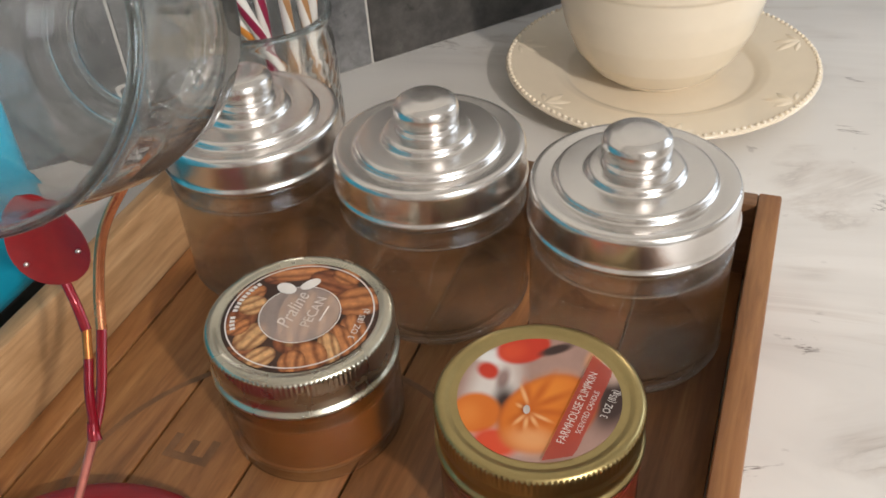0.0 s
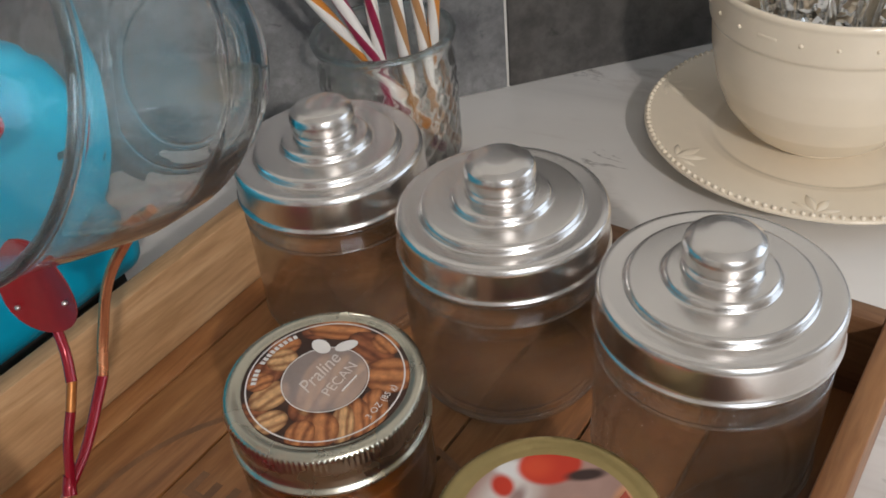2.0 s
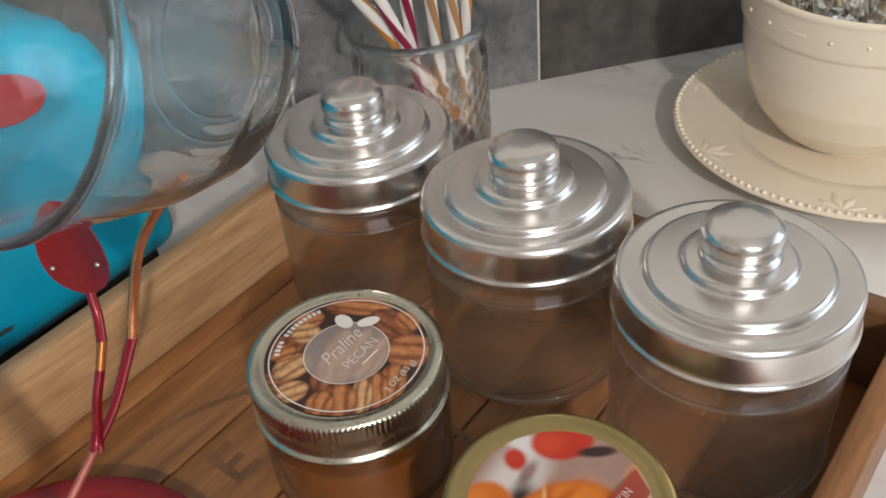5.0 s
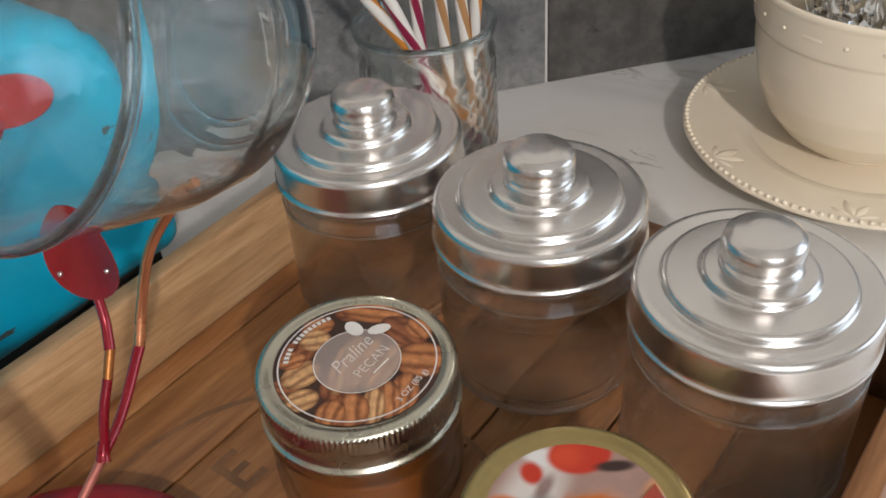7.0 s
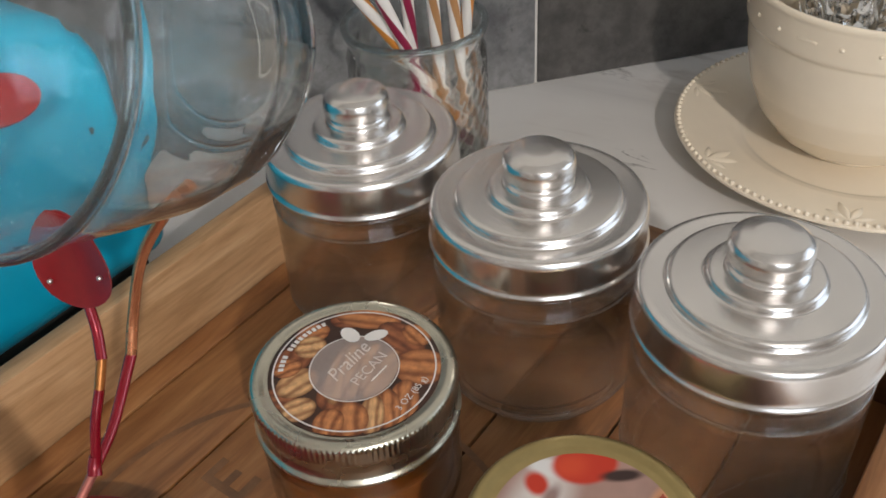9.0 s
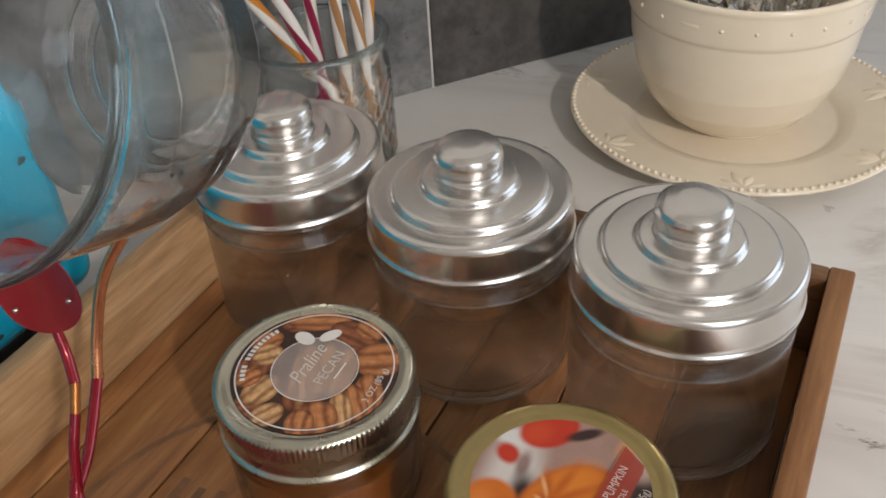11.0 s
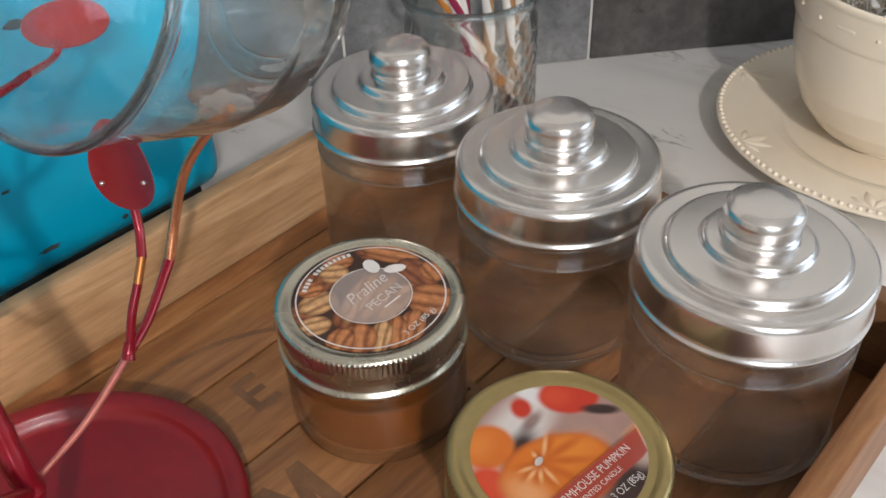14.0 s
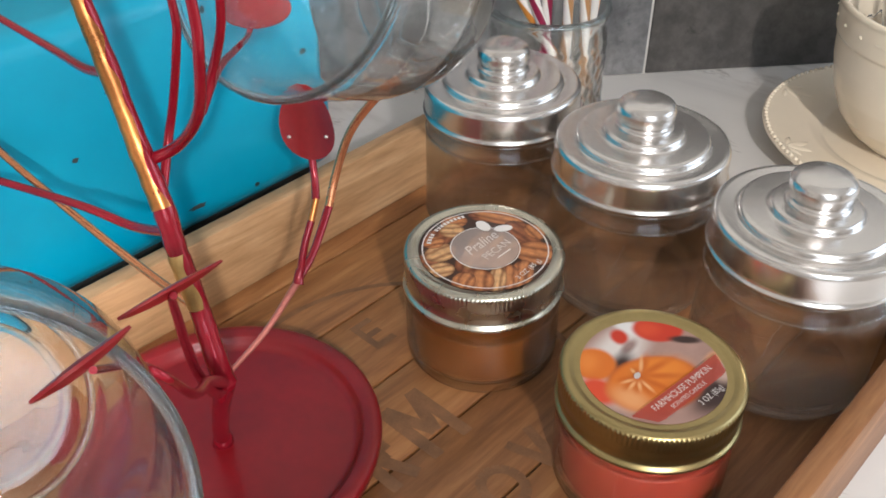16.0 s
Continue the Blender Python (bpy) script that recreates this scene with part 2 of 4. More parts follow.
def striped(name, color):
    """White paper with a spiral stripe round the straw's own axis."""
    m, n, l, p = node_material(name)
    tc = n.new("ShaderNodeTexCoord")
    sp = n.new("ShaderNodeSeparateXYZ")
    l.new(tc.outputs["Object"], sp.inputs[0])
    at = n.new("ShaderNodeMath")
    at.operation = "ARCTAN2"
    l.new(sp.outputs["Y"], at.inputs[0])
    l.new(sp.outputs["X"], at.inputs[1])
    mul = n.new("ShaderNodeMath")
    mul.operation = "MULTIPLY_ADD"
    mul.inputs[1].default_value = 48.0
    l.new(sp.outputs["Z"], mul.inputs[0])
    l.new(at.outputs[0], mul.inputs[2])
    sn = n.new("ShaderNodeMath")
    sn.operation = "SINE"
    dbl = n.new("ShaderNodeMath")
    dbl.operation = "MULTIPLY"
    dbl.inputs[1].default_value = 2.0
    l.new(mul.outputs[0], dbl.inputs[0])
    l.new(dbl.outputs[0], sn.inputs[0])
    c = ramp(n, l, sn.outputs[0], [(0.18, (0.82, 0.79, 0.74)), (0.3, color)])
    l.new(c, p.inputs["Base Color"])
    p.inputs["Roughness"].default_value = 0.5
    return m


def nut_print(name, color):
    """A printed nut on a unit oval: lengthwise lobes with dark furrows and a shaded rim."""
    m, n, l, p = node_material(name)
    tc = n.new("ShaderNodeTexCoord")
    info = n.new("ShaderNodeObjectInfo")
    shift = n.new("ShaderNodeVectorMath")
    shift.operation = "ADD"
    l.new(tc.outputs["Object"], shift.inputs[0])
    l.new(info.outputs["Random"], shift.inputs[1])
    wob = noise_tex(n, l, shift.outputs[0], 1.3, 1.5)
    sp = n.new("ShaderNodeSeparateXYZ")
    l.new(tc.outputs["Object"], sp.inputs[0])
    wide = n.new("ShaderNodeMath")
    wide.operation, wide.inputs[1].default_value = "MULTIPLY", 3.2
    l.new(wob, wide.inputs[0])
    ma = n.new("ShaderNodeMath")
    ma.operation, ma.inputs[1].default_value = "MULTIPLY_ADD", 7.6
    l.new(sp.outputs["Y"], ma.inputs[0])
    l.new(wide.outputs[0], ma.inputs[2])
    sn = n.new("ShaderNodeMath")
    sn.operation = "SINE"
    l.new(ma.outputs[0], sn.inputs[0])
    half = n.new("ShaderNodeMath")
    half.operation, half.inputs[1].default_value, half.inputs[2].default_value = "MULTIPLY_ADD", 0.5, 0.5
    l.new(sn.outputs[0], half.inputs[0])
    ridge = ramp(n, l, half.outputs[0], [(0.0, (0.46, 0.34, 0.28)), (0.35, (0.90, 0.86, 0.83)), (0.85, (1.15, 1.15, 1.13))])
    c = ramp(n, l, noise_tex(n, l, shift.outputs[0], 3.5, 4), [(0.3, tuple(k * 0.75 for k in color)), (0.7, tuple(min(0.9, k * 1.2) for k in color))])
    ln = n.new("ShaderNodeVectorMath")
    ln.operation = "LENGTH"
    l.new(tc.outputs["Object"], ln.inputs[0])
    rim = ramp(n, l, ln.outputs["Value"], [(0.72, (1.0, 1.0, 1.0)), (0.99, (0.34, 0.24, 0.19))])
    c = mix(n, l, 0.9, c, ridge, "MULTIPLY")
    l.new(mix(n, l, 0.9, c, rim, "MULTIPLY"), p.inputs["Base Color"])
    p.inputs["Roughness"].default_value = 0.35
    return m


def soft_print(name, ground, spots):
    """A blurred printed picture: soft ovals (x, y, half width, half height, turn, colour, blur), in mm on the label."""
    m, n, l, p = node_material(name)
    tc = n.new("ShaderNodeTexCoord")
    wob = noise_tex(n, l, tc.outputs["Object"], 90, 3)
    c = ramp(n, l, wob, [(0.35, tuple(g * 0.86 for g in ground)), (0.65, ground)])
    for x, y, a, b, turn, color, blur in spots:
        mp = n.new("ShaderNodeMapping")
        mp.vector_type = "TEXTURE"
        mp.inputs["Location"].default_value = (x / 1000, y / 1000, 0)
        mp.inputs["Rotation"].default_value = (0, 0, radians(turn))
        mp.inputs["Scale"].default_value = (a / 1000, b / 1000, 1000.0)
        l.new(tc.outputs["Object"], mp.inputs["Vector"])
        ln = n.new("ShaderNodeVectorMath")
        ln.operation = "LENGTH"
        l.new(mp.outputs[0], ln.inputs[0])
        mr = n.new("ShaderNodeMapRange")
        mr.interpolation_type = "SMOOTHSTEP"
        mr.inputs["From Min"].default_value, mr.inputs["From Max"].default_value = 1 + blur, 1 - blur
        l.new(ln.outputs["Value"], mr.inputs["Value"])
        c = mix(n, l, mr.outputs[0], c, color)
    l.new(c, p.inputs["Base Color"])
    p.inputs["Roughness"].default_value, p.inputs["Specular IOR Level"].default_value = 0.5, 0.25
    return m


MARBLE, SLATE, TEAL = marble(), slate("grey_slate_tile", (1.2, 1.2, 1.2)), teal_paint()
NUTS = {"pale": nut_print("printed_pale_nut", (0.60, 0.345, 0.155)), "orange": nut_print("printed_orange_nut", (0.48, 0.190, 0.066)), "brown": nut_print("printed_brown_nut", (0.27, 0.090, 0.034))}
# the same slate, with the shade beside the bowl put into its colour
SHADED_SLATE = slate("shaded_slate_tile", (0.56, 0.52, 0.48))
LABEL_DARK = worn("label_dark_brown", (0.045, 0.018, 0.010), 0.35, 0, 0.4, 120)
LABEL_PINK = worn("label_translucent_pink", (0.64, 0.52, 0.47), 0.35, 0, 0.12, 200)
LABEL_PINK.node_tree.nodes["Principled BSDF"].inputs["Alpha"].default_value = 0.46
LABEL_BAND_SHEER = worn("label_sheer_brick_red", (0.40, 0.050, 0.028), 0.35, 0, 0.1, 120)
FAINT_INK = worn("faint_white_ink", (0.78, 0.72, 0.68), 0.35)
LABEL_BAND_SHEER.node_tree.nodes["Principled BSDF"].inputs["Alpha"].default_value = 0.78
FAINT_INK.node_tree.nodes["Principled BSDF"].inputs["Alpha"].default_value = 0.80
LABEL_STONE = worn("label_pale_grey", (0.62, 0.55, 0.50), 0.35, 0, 0.25, 90)
DARK_INK, ORANGE_INK, RED_INK = (0.05, 0.030, 0.026), (0.62, 0.16, 0.022), (0.52, 0.045, 0.022)
def pumpkin_ribs():
    """The large printed pumpkin: a shaded body, soft furrows fanned out from the stalk and pale glints beside them."""
    spots = [(-5.5, -5.6, 20.0, 14.6, -20, (0.42, 0.080, 0.014), 0.10), (-5.8, -4.8, 18.8, 13.4, -20, (0.62, 0.165, 0.020), 0.14), (2.0, -2.0, 10.0, 6.0, -25, (0.70, 0.225, 0.030), 0.8),
             (-19, -5.0, 5.0, 7.5, 10, (0.72, 0.33, 0.13), 0.8)]
    for k in range(9):
        turn = 62 - 34 * k
        a = radians(turn)
        reach = 2.2 + 6.5 * max(0.0, math.cos(a + 0.55)) ** 0.8 + 1.5 * max(0.0, -math.cos(a))
        x, y = -7.7 + (reach + 1.2) * math.cos(a), 1.0 + (reach + 1.2) * 0.85 * math.sin(a)
        spots.append((x, y, reach, 1.5, turn, (0.52, 0.120, 0.015), 0.95))
        if turn > 20 or turn < -90:
            spots.append((x + 1.0 * math.cos(a + 1.2), y + 1.0 * math.sin(a + 1.2), reach * 0.7, 0.7, turn + 10, (0.76, 0.40, 0.17), 0.95))
    return spots


PUMPKIN_PRINT = soft_print("printed_pumpkins", (0.40, 0.25, 0.205), [
    (-6, 15, 24, 9, 15, (0.66, 0.60, 0.56), 0.5), (12, 22, 3.5, 7, 20, (0.72, 0.70, 0.68), 0.4), (-20, 4, 8, 12, 10, (0.60, 0.44, 0.38), 0.5),
    (4.5, 21.5, 3.6, 4.6, -30, RED_INK, 0.35), (3, 15, 5, 2.2, 10, (0.30, 0.20, 0.18), 0.6), (20.5, 14.0, 10.5, 7.8, -38, RED_INK, 0.14), (17, 17, 5, 4, -38, (0.62, 0.075, 0.03), 0.7),
    (24.0, 2.5, 6.5, 2.2, -45, DARK_INK, 0.4), (-9, 9.5, 9.0, 4.2, 20, DARK_INK, 0.6), (-15.5, 17.5, 9.3, 8.8, 20, ORANGE_INK, 0.16), (-17, 20, 5, 4, 20, (0.70, 0.22, 0.04), 0.8),
    (-25, 6.0, 8.0, 6.0, 100, (0.62, 0.075, 0.03), 0.3), (9, -25, 14, 6.5, 0, DARK_INK, 0.5), (22, -19, 7, 5, 20, (0.50, 0.36, 0.30), 0.5), (25, -12, 6, 3, 0, (0.60, 0.30, 0.16), 0.5)] + pumpkin_ribs())


# ---------------------------------------------------------------- shaping helpers
def thing(name, at, label, category, group="", kind="", turn=0.0):
    ob = new(name)
    ob.matrix_world = pose(*at, 0, 0, turn)
    return tagged(ob, label, category, group, kind)


def mesh_object(name, bm, material, smooth=True, crease=0.7):
    for f in bm.faces:
        f.smooth = smooth
    if smooth:
        for e in bm.edges:
            if len(e.link_faces) == 2 and e.calc_face_angle(0) > crease:
                e.smooth = False
    me = bpy.data.meshes.new(name)
    bm.to_mesh(me)
    bm.free()
    me.materials.append(material)
    return new(name, me)


def part(name, bm, material, parent, label="", smooth=True, crease=0.7):
    ob = mesh_object(name, bm, material, smooth, crease)
    ob.parent = parent
    if label:
        ob["label"] = label
    return ob


def lathe(profile, segs=96, wave=None):
    """A body of revolution about z from (radius, height) pairs."""
    bm = bmesh.new()
    rings = []
    for r, z in profile:
        if r < 1e-6:
            rings.append([bm.verts.new((0, 0, z))])
        else:
            rings.append([bm.verts.new(((r + (wave(k / segs, z) if wave else 0)) * math.cos(2 * math.pi * k / segs),
                                        (r + (wave(k / segs, z) if wave else 0)) * math.sin(2 * math.pi * k / segs), z)) for k in range(segs)])
    for a, b in zip(rings, rings[1:]):
        for k in range(segs):
            j = (k + 1) % segs
            if len(a) == 1 and len(b) == 1:
                continue
            if len(a) == 1:
                bm.faces.new((a[0], b[j], b[k]))
            elif len(b) == 1:
                bm.faces.new((a[k], a[j], b[0]))
            else:
                bm.faces.new((a[k], a[j], b[j], b[k]))
    bmesh.ops.recalc_face_normals(bm, faces=bm.faces)
    return bm


def hoop(radius, thick, z, squash=1.0):
    return lathe([(radius + thick * math.cos(2 * math.pi * k / 12), z + squash * thick * math.sin(2 * math.pi * k / 12)) for k in range(13)], 112)


def rounded(points, radius=0.001, steps=3):
    """A profile with its inner corners rounded off."""
    out = [points[0]]
    for a, b, c in zip(points, points[1:], points[2:]):
        a, b, c = Vector(a), Vector(b), Vector(c)
        k1, k2 = min(radius, (a - b).length * 0.45), min(radius, (c - b).length * 0.45)
        p, q = b + (a - b).normalized() * k1, b + (c - b).normalized() * k2
        for i in range(steps + 1):
            t = i / steps
            out.append(tuple((1 - t) ** 2 * p + 2 * t * (1 - t) * b + t * t * q))
    return out + [points[-1]]


def box(lo, hi, bevel=0.0, segs=2):
    bm = bmesh.new()
    bmesh.ops.create_cube(bm, size=1.0)
    for v in bm.verts:
        v.co = [lo[i] + (v.co[i] + 0.5) * (hi[i] - lo[i]) for i in range(3)]
    if bevel:
        bmesh.ops.bevel(bm, geom=bm.edges[:], offset=bevel, segments=segs, affect="EDGES", profile=0.5)
    return bm


def spline(points, steps=8):
    pts = [Vector(p) for p in points]
    pts = [2 * pts[0] - pts[1]] + pts + [2 * pts[-1] - pts[-2]]
    out = []
    for i in range(1, len(pts) - 2):
        a, b, c, d = pts[i - 1:i + 3]
        for s in range(steps):
            t = s / steps
            out.append(0.5 * (2 * b + (c - a) * t + (2 * a - 5 * b + 4 * c - d) * t * t + (3 * b - a - 3 * c + d) * t ** 3))
    return out + [pts[-2]]


def tube(points, r0, r1=None, segs=10, steps=8, lumps=0.0):
    """A round wire along a smooth line, tapering from r0 to r1, with closed ends."""
    r1 = r0 if r1 is None else r1
    line = spline(points, steps)
    bm = bmesh.new()
    rings, side = [], None
    for i, p in enumerate(line):
        d = (line[min(i + 1, len(line) - 1)] - line[max(i - 1, 0)]).normalized()
        side = (Vector((0.3, 0.5, 0.8)).cross(d) if side is None else (side - d * side.dot(d))).normalized()
        up = d.cross(side)
        t = i / (len(line) - 1)
        r = (r0 + (r1 - r0) * t) * (1 + lumps * noise.noise(p * 220))
        rings.append([bm.verts.new(p + r * (math.cos(2 * math.pi * k / segs) * side + math.sin(2 * math.pi * k / segs) * up)) for k in range(segs)])
    for a, b in zip(rings, rings[1:]):
        for k in range(segs):
            bm.faces.new((a[k], a[(k + 1) % segs], b[(k + 1) % segs], b[k]))
    bm.faces.new(rings[0][::-1])
    bm.faces.new(rings[-1])
    bmesh.ops.recalc_face_normals(bm, faces=bm.faces)
    return bm


def flat_shape(outline, z, limit=None):
    """A flat printed patch; points past the label's edge are drawn in to it."""
    bm = bmesh.new()
    vs = []
    for x, y in outline:
        if limit and math.hypot(x, y) > limit:
            k = limit / math.hypot(x, y)
            x, y = x * k, y * k
        vs.append(bm.verts.new((x, y, z)))
    bm.faces.new(vs)
    bmesh.ops.recalc_face_normals(bm, faces=bm.faces)
    if bm.faces[:][0].normal.z < 0:
        bmesh.ops.reverse_faces(bm, faces=bm.faces[:])
    return bm


def ellipse(cx, cy, a, b, turn=0.0, n=36):
    t = radians(turn)
    return [(cx + a * math.cos(k) * math.cos(t) - b * math.sin(k) * math.sin(t), cy + a * math.cos(k) * math.sin(t) + b * math.sin(k) * math.cos(t))
            for k in (2 * math.pi * i / n for i in range(n))]


def annulus(r0, r1, z, segs=72, wobble=0.0):
    bm = bmesh.new()
    a = [bm.verts.new((r0 * math.cos(2 * math.pi * k / segs), r0 * math.sin(2 * math.pi * k / segs), z)) for k in range(segs)]
    b = [bm.verts.new(((r1 + wobble * math.sin(k * 7.3)) * math.cos(2 * math.pi * k / segs), (r1 + wobble * math.sin(k * 7.3)) * math.sin(2 * math.pi * k / segs), z)) for k in range(segs)]
    for k in range(segs):
        bm.faces.new((a[k], b[k], b[(k + 1) % segs], a[(k + 1) % segs]))
    return bm


def lettering(name, words, size, at, turn, material, parent, width=1.0, shear=0.0, thick=0.0):
    """Words as flat mesh letters lying on a surface, reading along the turned x axis."""
    cu = bpy.data.curves.new(name, "FONT")
    cu.body, cu.size, cu.align_x, cu.align_y, cu.shear, cu.offset = words, size, "CENTER", "CENTER", shear, thick
    tmp = bpy.data.objects.new(name, cu)
    scene.collection.objects.link(tmp)
    me = bpy.data.meshes.new_from_object(tmp.evaluated_get(bpy.context.evaluated_depsgraph_get()))
    bpy.data.objects.remove(tmp)
    me.transform(pose(*at, 0, 0, turn) @ Matrix.Diagonal((width, 1, 1, 1)))
    me.materials.clear()
    me.materials.append(material)
    ob = new(name, me)
    ob.parent = parent
    return ob


# ---------------------------------------------------------------- the kitchen corner

def at_wall(ob):
    ob.matrix_world = wall_frame
    return ob


counter = at_wall(mesh_object("countertop", box((-1.6, -0.64, -0.038), (1.6, 0.0012, 0.0), 0.0006), MARBLE))
tagged(counter, "white marble countertop with soft grey veins", "countertop", kind="structure")
base = at_wall(mesh_object("counter_base", box((-1.6, -0.60, -0.90), (1.6, 0.0, -0.0382)), CABINET, False))
tagged(base, "painted cabinet base under the marble countertop", "cabinet", kind="structure")
floor = at_wall(mesh_object("floor", box((-1.6, -2.6, -1.0), (1.6, 0.1, -0.902)), FLOORING, False))
tagged(floor, "brown wooden kitchen floor", "floor", kind="structure")
ceiling = at_wall(mesh_object("ceiling", box((-1.7, -2.7, 1.5), (1.7, 0.2, 1.6)), CEILING, False))
tagged(ceiling, "plain white painted kitchen ceiling", "ceiling", kind="structure")
wall_back = at_wall(mesh_object("wall_back", box((-1.7, 0.0014, -1.0), (1.7, 0.12, 1.5)), GROUT, False))
tagged(wall_back, "kitchen wall with dark grey slate tile backsplash and pale joints", "wall", kind="structure")


def pierced_wall(name, x0, x1, y0, y1, hole, along, label):
    """A wall of four slabs round a window opening."""
    u0, u1, z0, z1 = hole
    bm = bmesh.new()
    if along == "x":
        slabs = [((x0, y0, -1), (u0, y1, 1.5)), ((u1, y0, -1), (x1, y1, 1.5)), ((u0, y0, -1), (u1, y1, z0)), ((u0, y0, z1), (u1, y1, 1.5))]
    else:
        slabs = [((x0, y0, -1), (x1, u0, 1.5)), ((x0, u1, -1), (x1, y1, 1.5)), ((x0, u0, -1), (x1, u1, z0)), ((x0, u0, z1), (x1, u1, 1.5))]
    for lo, hi in slabs:
        b = box(lo, hi)
        me = bpy.data.meshes.new("slab")
        b.to_mesh(me)
        b.free()
        bm.from_mesh(me)
        bpy.data.meshes.remove(me)
    return tagged(at_wall(mesh_object(name, bm, PLASTER, False)), label, "wall", kind="structure")


pierced_wall("wall_right", 1.6, 1.7, -2.6, 0.0, (-1.15, -0.1, 0.12, 1.12), "y", "cream painted kitchen wall with a window opening")
pierced_wall("wall_front", -1.6, 1.6, -2.7, -2.6, (-0.6, 0.6, 0.2, 1.2), "x", "cream painted kitchen wall with a window opening")
wall_left = at_wall(mesh_object("wall_left", box((-1.7, -2.6, -1.0), (-1.6, 0.0, 1.5)), PLASTER, False))
tagged(wall_left, "plain cream painted kitchen wall", "wall", kind="structure")

# pendant lamp hanging in the room
lamp = thing("pendant_lamp", LAMP, "white pendant lamp with a warm bulb on a cord", "lamp")
lamp_turn = (Vector(LAMP) - Vector((-0.05, 0.05, 0.0))).to_track_quat("Z", "Y").to_matrix().to_4x4()
part("shade", lathe(rounded([(0.0, 0.075), (0.030, 0.072), (0.062, 0.050), (0.078, 0.004), (0.076, 0.004), (0.060, 0.046), (0.028, 0.066), (0, 0.068)], 0.006), 48), CEILING, lamp).matrix_basis = lamp_turn
part("cord", tube([lamp_turn @ Vector((0, 0, 0.070)), (0.03, -0.02, 0.16), (0.03, -0.02, 0.31)], 0.003), BLACK, lamp)

# ---------------------------------------------------------------- wooden tray
X0, X1, Y0, Y1, TOP, FLOOR, T = -0.1908, 0.1170, -0.335, 0.1235, 0.0480, 0.0055, 0.0105
tray = thing("wooden_tray", (0, 0, 0), "brown wooden serving tray with low sides and stencilled lettering", "tray")
# the left side board has a paler wood tone than the other boards
part("side_board", box((X0, Y0, 0.0005), (X0 + T, Y1, TOP), 0.0012), PALE_Y, tray, "pale wooden side")
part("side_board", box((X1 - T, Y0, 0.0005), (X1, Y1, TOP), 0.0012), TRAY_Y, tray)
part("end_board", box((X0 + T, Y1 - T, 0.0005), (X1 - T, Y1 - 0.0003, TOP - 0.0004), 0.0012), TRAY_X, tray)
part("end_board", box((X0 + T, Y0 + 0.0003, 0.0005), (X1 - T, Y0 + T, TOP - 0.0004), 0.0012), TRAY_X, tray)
joints = [X0 + T, -0.1650, -0.1197, -0.0738, -0.0312, 0.0137, 0.0585, X1 - T]
for a, b in zip(joints, joints[1:]):
    part("plank", box((a + 0.0006, Y0 + T, 0.001), (b - 0.0006, Y1 - T, FLOOR), 0.0007), TRAY_Y, tray)
for y in (0.117, -0.329):
    part("nail_head", lathe([(0, 0.0009), (0.0011, 0.0008), (0.0016, 0.0003), (0.0016, -0.0004), (0, -0.0004)], 14), RIVET, tray, "small steel nail head").matrix_basis = pose(X1, y, 0.030, 0, 90, 0)
INK = FLOOR + 0.00015


def stencil(strokes, wide):
    """One bold stencilled letter of straight strokes, given as (along, up) ends on the tray's floor."""
    bm = bmesh.new()
    for k, (a, b, c, d) in enumerate(strokes):
        p, q = Vector((-b, a, 0)), Vector((-d, c, 0))
        n = Vector(((q - p).y, -(q - p).x, 0)).normalized() * wide / 2
        bm.faces.new([bm.verts.new((v.x, v.y, INK + 0.00001 * k)) for v in (p - n, p + n, q + n, q - n)])
    bmesh.ops.recalc_face_normals(bm, faces=bm.faces)
    return part("letter", bm, PRINT, tray, smooth=False)


stencil([(-0.0710, 0.1125, -0.0710, 0.0915), (-0.0728, 0.1110, -0.0600, 0.1110), (-0.0692, 0.1020, -0.0615, 0.1020), (-0.0728, 0.0930, -0.0595, 0.0930)], 0.0038)
stencil([(-0.1008, 0.0590, -0.1008, 0.0212), (-0.0820, 0.0590, -0.0820, 0.0212), (-0.1000, 0.0585, -0.0914, 0.0330), (-0.0828, 0.0585, -0.0914, 0.0330)], 0.0062)
stencil([(-0.1262, 0.0590, -0.1262, 0.0212), (-0.1262, 0.0562, -0.1160, 0.0562), (-0.1160, 0.0580, -0.1150, 0.0410), (-0.1262, 0.0395, -0.1160, 0.0395), (-0.1215, 0.0395, -0.1140, 0.0212)], 0.0060)
stencil([(-0.0945 + 0.0090 * math.cos(k * math.pi / 8), -0.0105 + 0.0105 * math.sin(k * math.pi / 8), -0.0945 + 0.0090 * math.cos((k + 1) * math.pi / 8), -0.0105 + 0.0105 * math.sin((k + 1) * math.pi / 8)) for k in range(16)], 0.0048)
stencil([(-0.0758, 0.0040, -0.0690, -0.0195), (-0.0615, 0.0040, -0.0682, -0.0195)], 0.0050)
ring_bm = annulus(0.0885, 0.0915, INK, 120)
bmesh.ops.translate(ring_bm, verts=ring_bm.verts, vec=(-0.0540, -0.0890, 0))
part("printed_ring", ring_bm, PRINT, tray)

